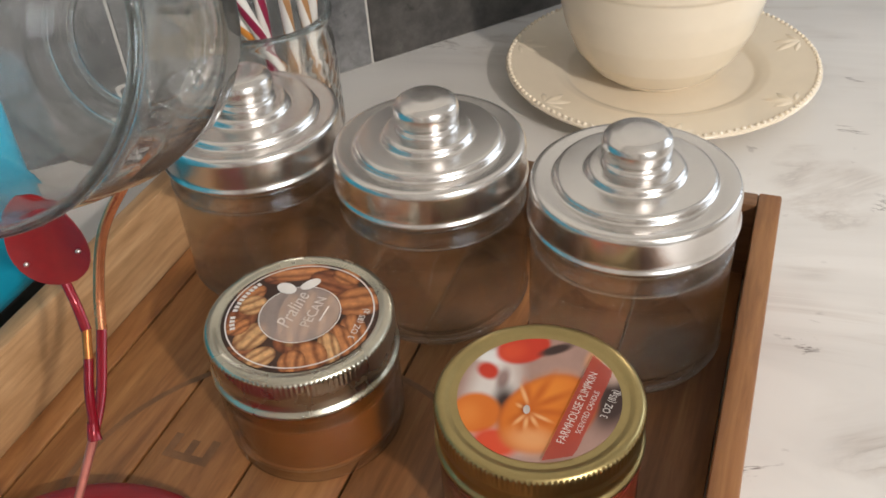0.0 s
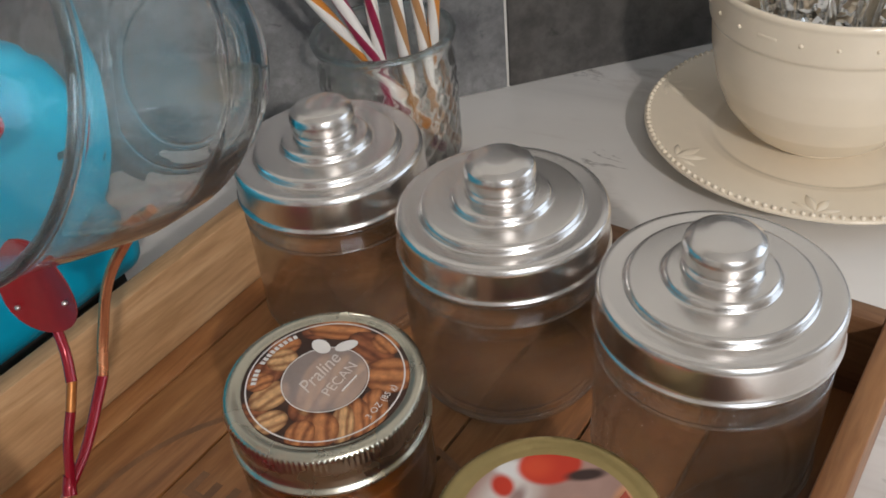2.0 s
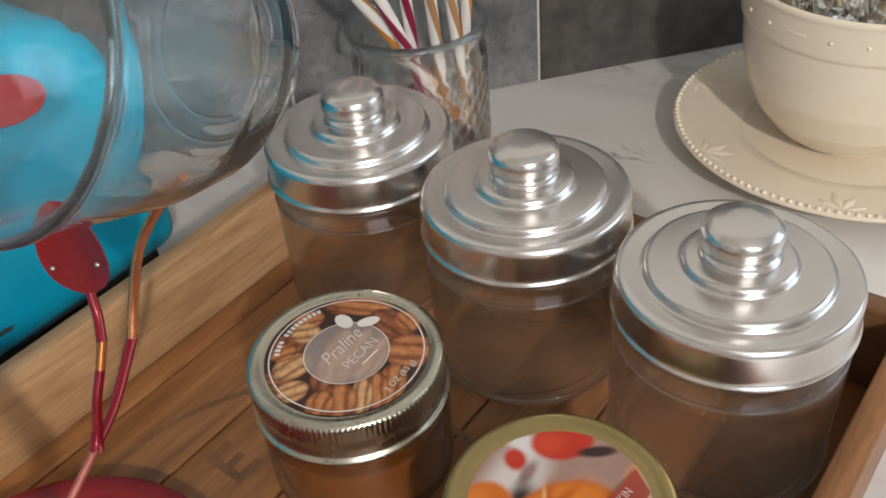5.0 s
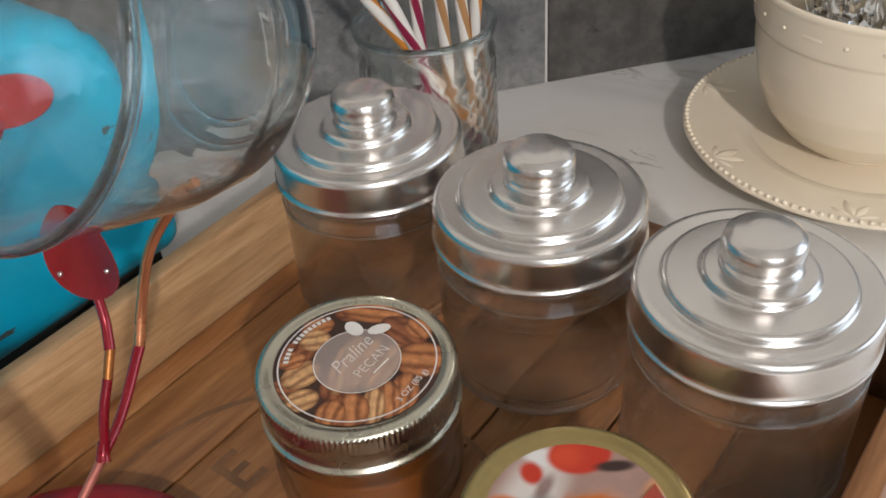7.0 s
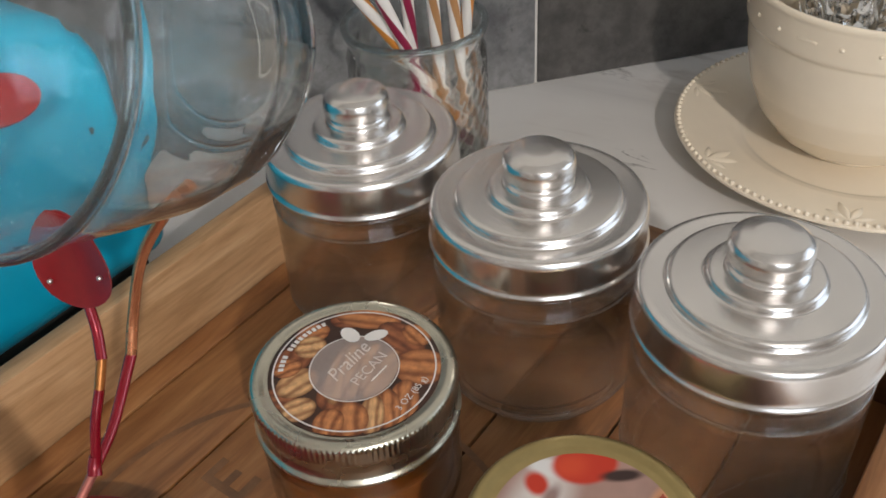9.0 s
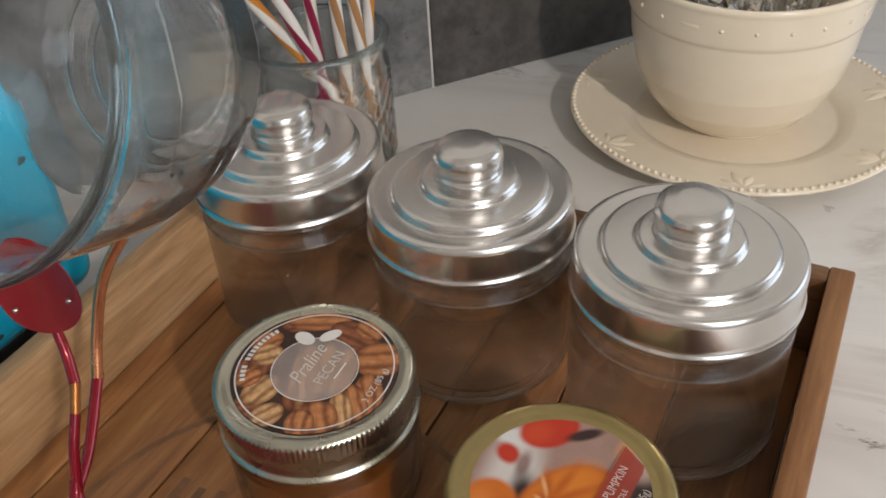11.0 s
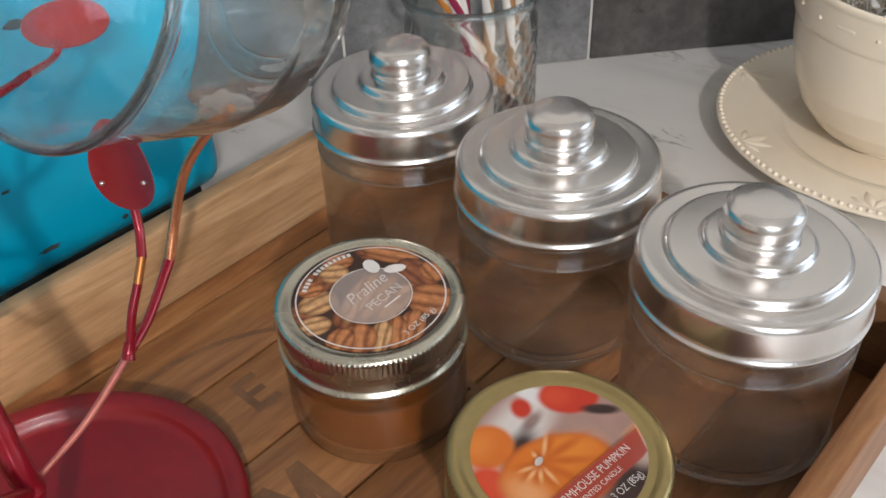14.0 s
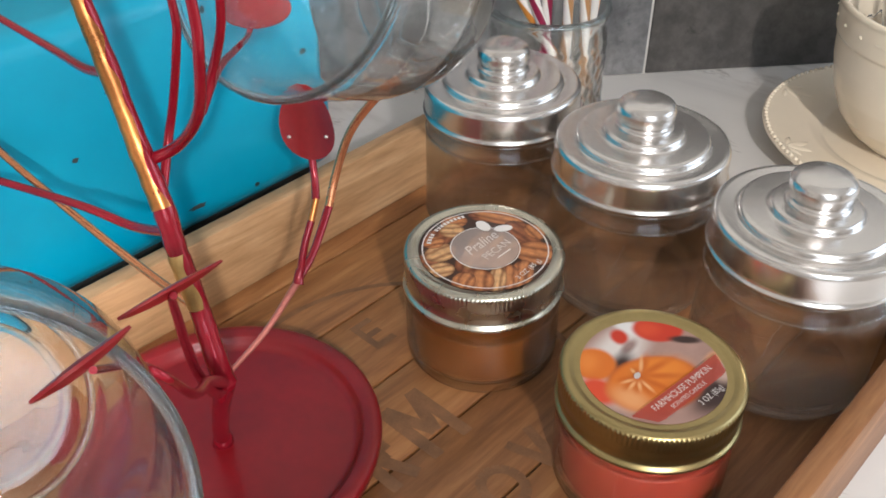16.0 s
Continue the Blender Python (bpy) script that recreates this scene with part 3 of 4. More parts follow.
# ---------------------------------------------------------------- three lidded glass jars
def storage_jar(at):
    jar = thing("storage_jar", at, "empty clear glass jar with a stepped aluminium lid", "jar", "lidded jars in the tray")
    outer = [(0, 0.0014), (0.034, 0.0014), (0.0362, 0.0), (0.0390, 0.0007), (0.0420, 0.0045), (0.0431, 0.0095), (0.0426, 0.0125), (0.0430, 0.0155), (0.0430, 0.0555), (0.0425, 0.0600),
             (0.0404, 0.0638), (0.0397, 0.0662), (0.0404, 0.0680), (0.0393, 0.0700), (0.0387, 0.0844)]
    inner = [(0.0372, 0.0844), (0.0375, 0.0700), (0.0381, 0.0650), (0.0408, 0.0592), (0.0414, 0.0540), (0.0413, 0.0150), (0.0394, 0.0088), (0.036, 0.0064), (0, 0.0056)]
    part("glass_body", lathe(rounded(outer + inner, 0.0015), 96, lambda a, z: 0.00018 * math.sin(6 * math.pi * a + z * 90)), CLEAR, jar, crease=1.2).visible_shadow = False
    for name, r, thick, z in (("neck_ring", 0.0400, 0.0009, 0.0686), ("shoulder_ring", 0.0422, 0.0008, 0.0606), ("base_ring", 0.0424, 0.0011, 0.0082)):
        part(name, hoop(r, thick, z), RING_GLASS, jar, "raised glass ring").visible_shadow = False
    lid_profile = [(0.0395, 0.0724), (0.0432, 0.0716), (0.0441, 0.0723), (0.0441, 0.0733), (0.0433, 0.0744), (0.0431, 0.0759), (0.0431, 0.0868), (0.0421, 0.0890),
                   (0.0402, 0.0894), (0.0338, 0.0886), (0.0332, 0.0890), (0.0327, 0.0912), (0.0314, 0.0922), (0.0210, 0.0922), (0.0203, 0.0926), (0.0199, 0.0946),
                   (0.0188, 0.0957), (0.0152, 0.0960), (0.0140, 0.0962)]
    lid = part("lid", lathe(rounded(lid_profile + [(0.0130, 0.0934), (0.0380, 0.0874), (0.0395, 0.0724)], 0.0009), 128), ALUMINIUM, jar, "stepped aluminium lid")
    knob = [(0.0140, 0.0958), (0.0141, 0.0968), (0.0138, 0.0978), (0.0125, 0.0986), (0.0122, 0.0996), (0.0126, 0.1004), (0.0139, 0.1012), (0.0143, 0.1026), (0.0143, 0.1058), (0.0135, 0.1084),
            (0.0110, 0.1102), (0.0060, 0.1111), (0, 0.1113)]
    part("knob", lathe(rounded(knob, 0.0008), 64), ALUMINIUM, lid)
    return jar


first = storage_jar((-0.1259, 0.0597, FLOOR))
for x, y, turn in ((-0.0343, 0.0588, 40), (0.0576, 0.0542, 75)):
    copy_thing(first, pose(x, y, FLOOR, 0, 0, turn))

# ---------------------------------------------------------------- two small candles in jars
def candle(name, at, wax, metal, label, wax_top, radius):
    c = thing(name, at, label, "candle", "small jar candles in the tray")
    r = radius
    outer = [(0, 0.001), (r - 0.006, 0.001), (r - 0.0025, 0.0), (r - 0.0008, 0.003), (r - 0.0005, 0.008), (r - 0.0005, 0.0345), (r - 0.0015, 0.0390), (r - 0.004, 0.0420), (r - 0.004, 0.0585)]
    inner = [(r - 0.0058, 0.0585), (r - 0.0058, 0.0415), (r - 0.0042, 0.0385), (r - 0.0034, 0.0345), (r - 0.0034, 0.008), (r - 0.006, 0.0045), (0, 0.004)]
    part("glass_jar", lathe(rounded(outer + inner, 0.001), 96), CANDLE_GLASS, c, crease=1.2).visible_shadow = False
    w = r - 0.0037
    part("wax", lathe(rounded([(0, 0.0044), (w - 0.004, 0.0044), (w, 0.008), (w, wax_top), (w - 0.002, wax_top - 0.0006), (0, wax_top - 0.001)], 0.001), 72), wax, c)
    lid = [(r - 0.0042, 0.0417), (r - 0.0012, 0.0409), (r + 0.0006, 0.0413), (r + 0.0006, 0.0425), (r - 0.0010, 0.0441), (r - 0.0012, 0.0473), (r - 0.0002, 0.0523), (r - 0.0002, 0.0585),
           (r - 0.0012, 0.0601), (r - 0.0035, 0.0605), (r - 0.0052, 0.0597), (r - 0.0060, 0.0593), (0, 0.0593), (0, 0.0575), (r - 0.0042, 0.0575), (r - 0.0042, 0.0417)]
    part("lid", lathe(rounded(lid, 0.0008), 480, lambda a, z: 0.00022 * (math.sin(2 * math.pi * a * 120) if 0.0540 < z < 0.0592 else 0)), metal, c)
    return c


CANDLE_LID = 0.0594
pecan = candle("candle", (-0.0569, -0.0330, FLOOR), AMBER_WAX, STEEL, "amber candle in a glass jar with silver lid and pecan label", 0.0305, 0.0381)
pumpkin = candle("candle", (0.0453, -0.0465, FLOOR), RED_WAX, GOLD, "red candle in a glass jar with gold lid and pumpkin label", 0.0330, 0.0376)


def layer(k):
    return CANDLE_LID + 0.00012 * (k + 1)


nut_label = part("label", lathe([(0, CANDLE_LID), (0.0315, CANDLE_LID), (0.0315, layer(0)), (0, layer(0))], 72), LABEL_DARK, pecan, "round printed label with pecan nuts")
nut_label.matrix_basis = pose(0.0003, 0.0006, 0, 0, 0, 91)
# x, y, half length, half width (mm), turn and tone of each printed nut, lowest first
PECANS = [(-8, 22, 7, 5, 10, "brown"), (6, 25, 6, 4, -30, "orange"), (-26, 14, 6, 4, -60, "brown"), (-14, -2, 7, 5, 30, "brown"), (14, -12, 8, 5, -30, "brown"), (20, 18, 7, 4, -50, "brown"),
          (24, 12, 11.5, 4.6, -66, "orange"), (22, -5, 10, 5, -97, "brown"), (13.5, -20, 9, 7, -64, "orange"), (-4.5, -25, 10.5, 4.4, 28, "orange"), (-9, -22, 8.5, 3.6, 39, "orange"), (-14, -19, 8.5, 3.4, 34, "pale"),
          (-20, -13.5, 7.5, 5.4, 38, "orange"), (-25, -8.5, 6, 4.2, 21, "orange"), (-26, 4.5, 6, 4.2, -30, "pale"), (-16.5, 13, 7.5, 5.0, -15, "pale"), (0, 21, 5.5, 4.6, -46, "pale"), (-13, 21, 5, 3.6, -28, "orange"),
          (-3.5, 2, 14, 4.6, 23, "pale"), (1, -3, 13, 4.6, 17, "pale"), (3, -9.5, 11.5, 4.4, 12, "pale"), (26, -9, 6, 3.6, -108, "orange")]
LABEL_R = 0.0313
for k, (x, y, a, b, turn, tone) in enumerate(PECANS):
    lie = pose(x / 1000, y / 1000, layer(1) + 0.000004 * k, 0, 0, turn) @ Matrix.Diagonal((a / 900, b / 780, 1, 1))
    back = lie.inverted()
    nut = bmesh.new()
    vs = []
    for px, py in ellipse(0, 0, 1.0, 1.0, 0, 26):
        q = lie @ Vector((px, py, 0))
        shrink = min(1.0, LABEL_R / max(1e-9, math.hypot(q.x, q.y)))
        vs.append(nut.verts.new(back @ Vector((q.x * shrink, q.y * shrink, q.z))))
    nut.faces.new(vs)
    bmesh.ops.recalc_face_normals(nut, faces=nut.faces)
    part("printed_nut", nut, NUTS[tone], nut_label, smooth=False).matrix_basis = lie
part("white_ring", annulus(0.0293, 0.0299, layer(4)), WHITE_INK, nut_label)
part("oval", flat_shape(ellipse(0, 0.0005, 0.0163, 0.0163), layer(4)), LABEL_PINK, nut_label)
part("oval_rim", annulus(0.0161, 0.0165, layer(5)), WHITE_INK, nut_label)
part("nut_emblem", flat_shape(ellipse(0.0125, 0.0120, 0.0046, 0.0030, 75), layer(6)), WHITE_INK, nut_label)
part("nut_emblem", flat_shape(ellipse(0.0175, 0.0035, 0.0046, 0.0026, -35), layer(6)), WHITE_INK, nut_label)
lettering("word", "Praline", 0.0088, (0.001, 0.0035, layer(6)), 0, FAINT_INK, nut_label, 0.85, 0.35)
lettering("word", "PECAN", 0.0060, (0.0025, -0.0050, layer(6)), 0, FAINT_INK, nut_label, 0.95)
part("small_print", flat_shape([(-0.002, -0.0098), (0.007, -0.0098), (0.007, -0.0091), (-0.002, -0.0091)], layer(6)), WHITE_INK, nut_label)
lettering("weight_mark", "3 OZ (85 g)", 0.0036, (0.0010, -0.0252, layer(6)), 2, WHITE_INK, nut_label)
for k in range(14):
    if k == 4:
        continue
    a = radians(118 - k * 4.6 + 8)
    bar = [(0.0258 * math.cos(a), 0.0258 * math.sin(a)), (0.0258 * math.cos(a - 0.055), 0.0258 * math.sin(a - 0.055)), (0.0278 * math.cos(a - 0.055), 0.0278 * math.sin(a - 0.055)), (0.0278 * math.cos(a), 0.0278 * math.sin(a))]
    part("printed_bar", flat_shape(bar, layer(6)), WHITE_INK, nut_label)

squash = part("label", lathe([(0, CANDLE_LID), (0.0290, CANDLE_LID), (0.0290, layer(0)), (0, layer(0))], 72), PUMPKIN_PRINT, pumpkin, "round printed label with orange pumpkins")
squash.matrix_basis = pose(0, 0, 0, 0, 0, 84)
LIM = 0.0288
mm = lambda pts: [(x / 1000, y / 1000) for x, y in pts]
part("stalk", flat_shape(mm(ellipse(-7.9, 1.5, 2.0, 1.2, 20)), layer(6), LIM), LABEL_STONE, squash)
part("banner", flat_shape([(-0.0265, -0.0115)] + [(-0.026 + 0.0516 * i / 12, -0.0112) for i in range(13)] + [(0.0215 - 0.0430 * i / 12, -0.0205) for i in range(13)], layer(7), LIM), LABEL_BAND_SHEER, squash)
lettering("word", "FARMHOUSE PUMPKIN", 0.0043, (0, -0.0145, layer(8)), 0, FAINT_INK, squash, 0.80)
lettering("word", "SCENTED CANDLE", 0.0027, (-0.001, -0.0184, layer(8)), 0, FAINT_INK, squash, 0.9)
lettering("weight_mark", "3 OZ (85g)", 0.0038, (0.0055, -0.0242, layer(8)), 0, FAINT_INK, squash, 0.8)

# ---------------------------------------------------------------- saucer, bowl and its silver filling
DISH = (0.0297, 0.3105)
saucer = thing("dinner_plate", (*DISH, 0.0), "cream glazed plate with beaded rim and relief sprigs", "plate")
saucer.scale = (0.985, 0.985, 1.0)
plate_profile = [(0, 0.0035), (0.050, 0.0035), (0.053, 0.0), (0.056, 0.0), (0.058, 0.0040), (0.072, 0.0085), (0.1030, 0.0135), (0.1045, 0.0150), (0.1040, 0.0165), (0.1010, 0.0168),
                 (0.0720, 0.0125), (0.0660, 0.0105), (0.0620, 0.0085), (0.0, 0.0080)]
part("plate_body", lathe(rounded(plate_profile, 0.0015), 144), CREAM, saucer)
bead = bmesh.new()
bmesh.ops.create_icosphere(bead, subdivisions=1, radius=0.0017)
for f in bead.faces:
    f.smooth = True
bead_mesh = bpy.data.meshes.new("bead")
bead.to_mesh(bead_mesh)
bead.free()
bead_mesh.materials.append(CREAM)
for k in range(132):
    a = 2 * math.pi * k / 132
    b = new("bead", bead_mesh)
    b.parent = saucer
    b.matrix_basis = pose(0.1020 * math.cos(a), 0.1020 * math.sin(a), 0.0168)


def petal(length, width, height):
    """A low relief leaf, pointed at both ends, lying along x."""
    bm = bmesh.new()
    n = 10
    left, mid, right = [], [], []
    for i in range(n + 1):
        t = i / n
        w = width * math.sin(math.pi * t) ** 0.8
        h = height * math.sin(math.pi * t)
        left.append(bm.verts.new((t * length, w, -0.0004)))
        mid.append(bm.verts.new((t * length, 0, h)))
        right.append(bm.verts.new((t * length, -w, -0.0004)))
    for i in range(n):
        bm.faces.new((left[i], mid[i], mid[i + 1], left[i + 1]))
        bm.faces.new((mid[i], right[i], right[i + 1], mid[i + 1]))
    bmesh.ops.recalc_face_normals(bm, faces=bm.faces)
    return bm


def shared(name, bm, material):
    for f in bm.faces:
        f.smooth = True
    me = bpy.data.meshes.new(name)
    bm.to_mesh(me)
    bm.free()
    me.materials.append(material)
    return me


petal_mesh = shared("sprig_petal", petal(0.021, 0.0034, 0.0018), CREAM)
for k in range(7):
    a = 2 * math.pi * k / 7 + radians(-127)
    for turn, scale, off in ((195, 1.0, 0), (158, 0.8, 0.001), (112, 0.55, 0.002), (235, 0.6, 0.002)):
        o = new("sprig_petal", petal_mesh)
        o.parent = saucer
        o.matrix_basis = pose(0.0985 * math.cos(a), 0.0985 * math.sin(a), 0.0166, 0, 0, math.degrees(a) + turn) @ pose(off, 0, 0, 0, 9 * math.cos(radians(turn)) * -1, 0) @ Matrix.Diagonal((scale, scale, scale, 1))

BOWL = (0.0270, 0.3090)
bowl = thing("mixing_bowl", (*BOWL, 0.0082), "cream glazed deep bowl with a banded rim, full of silver trimmings", "bowl")
bowl_out = [(0, 0.002), (0.0310, 0.002), (0.0335, 0.0), (0.0348, 0.0006), (0.0353, 0.0030), (0.0446, 0.0085), (0.0549, 0.0220), (0.0623, 0.0400), (0.0665, 0.0600), (0.0680, 0.0775), (0.0694, 0.0793),
            (0.0699, 0.0815), (0.0711, 0.0985), (0.0721, 0.1010), (0.0714, 0.1032), (0.0698, 0.1036)]
bowl_in = [(0.0679, 0.1020), (0.0665, 0.0850), (0.0642, 0.0620), (0.0595, 0.0410), (0.0521, 0.0240), (0.0378, 0.0110), (0.0258, 0.0070), (0, 0.0065)]
bowl.scale = (0.972, 0.972, 0.94)
part("bowl_body", lathe(rounded(bowl_out + bowl_in, 0.0014), 128), CREAM, bowl)
dot = bmesh.new()
bmesh.ops.create_icosphere(dot, subdivisions=2, radius=0.0013)
dot_mesh = shared("relief_dot", dot, CREAM)
for k in range(24):
    if k % 6 == 5:
        continue
    a = 2 * math.pi * k / 24
    o = new("relief_dot", dot_mesh)
    o.parent = bowl
    o.matrix_basis = pose(0.0703 * math.cos(a), 0.0703 * math.sin(a), 0.0898)
for k in range(4):
    a = 2 * math.pi * (k * 6 + 5) / 24
    b = box((-0.0010, -0.0055, -0.0011), (0.0004, 0.0055, 0.0011), 0.0004)
    ob = part("relief_bar", b, CREAM, bowl)
    ob.matrix_basis = pose(0.0703 * math.cos(a), 0.0703 * math.sin(a), 0.0898, 0, 0, math.degrees(a))

strands = bmesh.new()
rnd = random.Random(11)
for k in range(150):
    a, r = rnd.random() * 6.283, 0.056 * math.sqrt(rnd.random())
    p = Vector((r * math.cos(a), r * math.sin(a), rnd.uniform(0.062, 0.084)))
    d = Vector((rnd.uniform(-1, 1), rnd.uniform(-1, 1), rnd.uniform(-0.15, 0.5))).normalized()
    side = d.cross(Vector((rnd.uniform(-1, 1), rnd.uniform(-1, 1), 1))).normalized() * rnd.uniform(0.0009, 0.0019)
    bend = Vector((rnd.uniform(-1, 1), rnd.uniform(-1, 1), rnd.uniform(-1, 0.4))) * 0.012
    prev = None
    n, size = 7, rnd.uniform(0.014, 0.034)
    for i in range(n + 1):
        t = i / n - 0.5
        c = p + d * t * size + bend * (t * t * 2) + Vector((0, 0, 0.002 * math.sin(i * 2.4 + k)))
        if math.hypot(c.x, c.y) > 0.0615:
            q = 0.0615 / math.hypot(c.x, c.y)
            c.x, c.y = c.x * q, c.y * q
        pair = (strands.verts.new(c + side), strands.verts.new(c - side))
        if prev:
            strands.faces.new((prev[0], prev[1], pair[1], pair[0]))
        prev = pair
filling = mesh_object("silver_shred", strands, TINSEL, True, 3)
filling.matrix_world = pose(*BOWL, 0.0040)
tagged(filling, "shiny crinkled silver foil shreds filling the bowl", "foil shreds", kind="stuff")


def silver_spoon(at, tilt, heading, twist):
    """A slim table spoon standing bowl down, its handle up."""
    bm = bmesh.new()
    rings = []
    for z, w, d in ((0.0, 0.002, 0.001), (0.010, 0.010, 0.003), (0.028, 0.011, 0.003), (0.044, 0.003, 0.0014), (0.06, 0.0026, 0.0012), (0.11, 0.0034, 0.001), (0.135, 0.0058, 0.0009), (0.148, 0.005, 0.0009), (0.153, 0.0015, 0.0006)):
        rings.append([bm.verts.new((w * math.cos(k * math.pi / 5), d * math.sin(k * math.pi / 5), z)) for k in range(10)])
    for a, b in zip(rings, rings[1:]):
        for k in range(10):
            bm.faces.new((a[k], a[(k + 1) % 10], b[(k + 1) % 10], b[k]))
    bm.faces.new(rings[0][::-1])
    bm.faces.new(rings[-1])
    ob = mesh_object("spoon", bm, TINSEL, True, 1.0)
    ob.matrix_world = pose(*at, 0, 0, heading) @ pose(0, 0, 0, 0, tilt, 0) @ pose(0, 0, 0, 0, 0, twist)
    return tagged(ob, "polished silver spoon standing in the foil-filled bowl", "spoon", "spoons in the bowl")


spoon_rnd = random.Random(21)
for k in range(15):
    a, r = k * 2.4, 0.007 * math.sqrt(k + 0.5)
    silver_spoon((BOWL[0] + r * math.cos(a), BOWL[1] + r * math.sin(a), 0.024), 5 + r * 420 + spoon_rnd.uniform(-3, 3), math.degrees(a) + spoon_rnd.uniform(-25, 25), spoon_rnd.uniform(0, 180))

# ---------------------------------------------------------------- jar of paper straws
STRAW_JAR = (-0.1878, 0.1807)
straw_jar = thing("straw_jar", (*STRAW_JAR, 0.0), "clear quilted glass jar holding striped paper straws", "jar")
straw_jar.scale = (1.045, 1.045, 1.02)


def quilt(a, z):
    if not 0.006 < z < 0.067:
        return 0.0
    s, c = a * 22, z / 0.0105
    return 0.0009 * (abs(math.sin(math.pi * (s + c))) * abs(math.sin(math.pi * (s - c)))) ** 0.7


jar_out = [(0, 0.001), (0.032, 0.001), (0.0345, 0.0), (0.0368, 0.002), (0.0378, 0.006)] + [(0.0380, 0.006 + 0.0018 * k) for k in range(1, 34)] + [
    (0.0376, 0.068), (0.0368, 0.072), (0.0368, 0.0765), (0.0388, 0.0778), (0.0398, 0.0805), (0.0390, 0.0835), (0.0372, 0.0842)]
jar_in = [(0.0356, 0.0830), (0.0350, 0.0760), (0.0358, 0.0680), (0.0360, 0.0080), (0.0330, 0.0045), (0, 0.0040)]
part("glass_body", lathe(jar_out + jar_in, 176, quilt), QUILTED, straw_jar, crease=1.4).visible_shadow = False


part("rim", hoop(0.0384, 0.0017, 0.0822), LIP_GLASS, straw_jar, "rounded glass rim")
ORANGE_STRAW, MAROON_STRAW, TAN_STRAW = striped("orange_striped_paper", (0.62, 0.24, 0.035)), striped("maroon_striped_paper", (0.27, 0.012, 0.055)), striped("tan_striped_paper", (0.42, 0.22, 0.09))


def straw(foot, top, paper, hue):
    r, h = 0.0033, (Vector(top) - Vector(foot)).length
    bm = lathe([(r, 0), (r, h), (r - 0.0004, h), (r - 0.0004, 0), (r, 0)], 24)
    ob = mesh_object("paper_straw", bm, paper)
    ob.matrix_world = Matrix.Translation(foot) @ (Vector(top) - Vector(foot)).to_track_quat("Z", "Y").to_matrix().to_4x4()
    tagged(ob, hue + " and white striped paper straw in the jar", "straw", "paper straws in the jar")


for foot, top, paper, hue in (((-0.1680, 0.2010, 0.0045), (-0.1929, 0.1003, 0.1714), ORANGE_STRAW, "orange"), ((-0.1762, 0.1938, 0.0045), (-0.1721, 0.1061, 0.1803), MAROON_STRAW, "maroon"),
                              ((-0.1882, 0.1802, 0.0045), (-0.1531, 0.1305, 0.1914), MAROON_STRAW, "maroon"), ((-0.1743, 0.1860, 0.0045), (-0.1446, 0.1389, 0.1915), TAN_STRAW, "tan"),
                              ((-0.1760, 0.2010, 0.0045), (-0.1352, 0.1750, 0.1967), ORANGE_STRAW, "orange"), ((-0.1600, 0.1900, 0.0045), (-0.1500, 0.1580, 0.1954), TAN_STRAW, "tan")):
    straw(foot, top, paper, hue)

# ---------------------------------------------------------------- teal storage box behind the tray
teal = thing("bread_box", (-0.272, -0.215, 0.0), "teal painted metal box with rounded corners and chipped paint", "box")
shell = box((-0.062, -0.220, 0.030), (0.062, 0.225, 0.166))
bmesh.ops.bevel(shell, geom=[e for e in shell.edges if abs((e.verts[0].co - e.verts[1].co).normalized().x) > 0.9 and e.verts[0].co.z > 0.1], offset=0.048, segments=8, affect="EDGES", profile=0.5)
bmesh.ops.bevel(shell, geom=[e for e in shell.edges if e.calc_face_angle(0) > 0.9], offset=0.012, segments=4, affect="EDGES", profile=0.5)
part("painted_shell", shell, TEAL, teal, crease=0.9)
chip_rnd = random.Random(9)
for y, z, size, flat in ((-0.1227, 0.1272, 0.0042, 0.55), (-0.0740, 0.1497, 0.0046, 0.6), (-0.0085, 0.1069, 0.0030, 0.8), (-0.0910, 0.0460, 0.0060, 0.28), (-0.1000, 0.0830, 0.0024, 0.4), (-0.0520, 0.0420, 0.0020, 0.8), (-0.1480, 0.1010, 0.0022, 0.6)):
    rim = []
    for k in range(18):
        r = size * chip_rnd.uniform(0.62, 1.08)
        rim.append((r * math.cos(k * math.pi / 9), r * flat * math.sin(k * math.pi / 9)))
    mark = part("paint_chip", flat_shape(rim, 0.0), CHIP, teal, "dark chip in the paint", smooth=False)
    mark.matrix_basis = pose(0.0622, y + 0.215, z, 90, 0, 90)
part("plinth", box((-0.056, -0.212, 0.0), (0.054, 0.212, 0.0305), 0.002), BLACK, teal, "black base")

# ---------------------------------------------------------------- red wire tree with glass cups
PLATE = (-0.0950, -0.1640)
dish = thing("red_plate", (*PLATE, FLOOR), "dark red glossy round plate with a raised rim, in the tray", "plate")
part("plate_body", lathe(rounded([(0, 0.0), (0.066, 0.0), (0.0705, 0.003), (0.0715, 0.0080), (0.0706, 0.0102), (0.0675, 0.0108), (0.0632, 0.0098), (0.0612, 0.0062), (0.0588, 0.0042), (0, 0.0036)], 0.0012), 128), RED_DISH, dish)

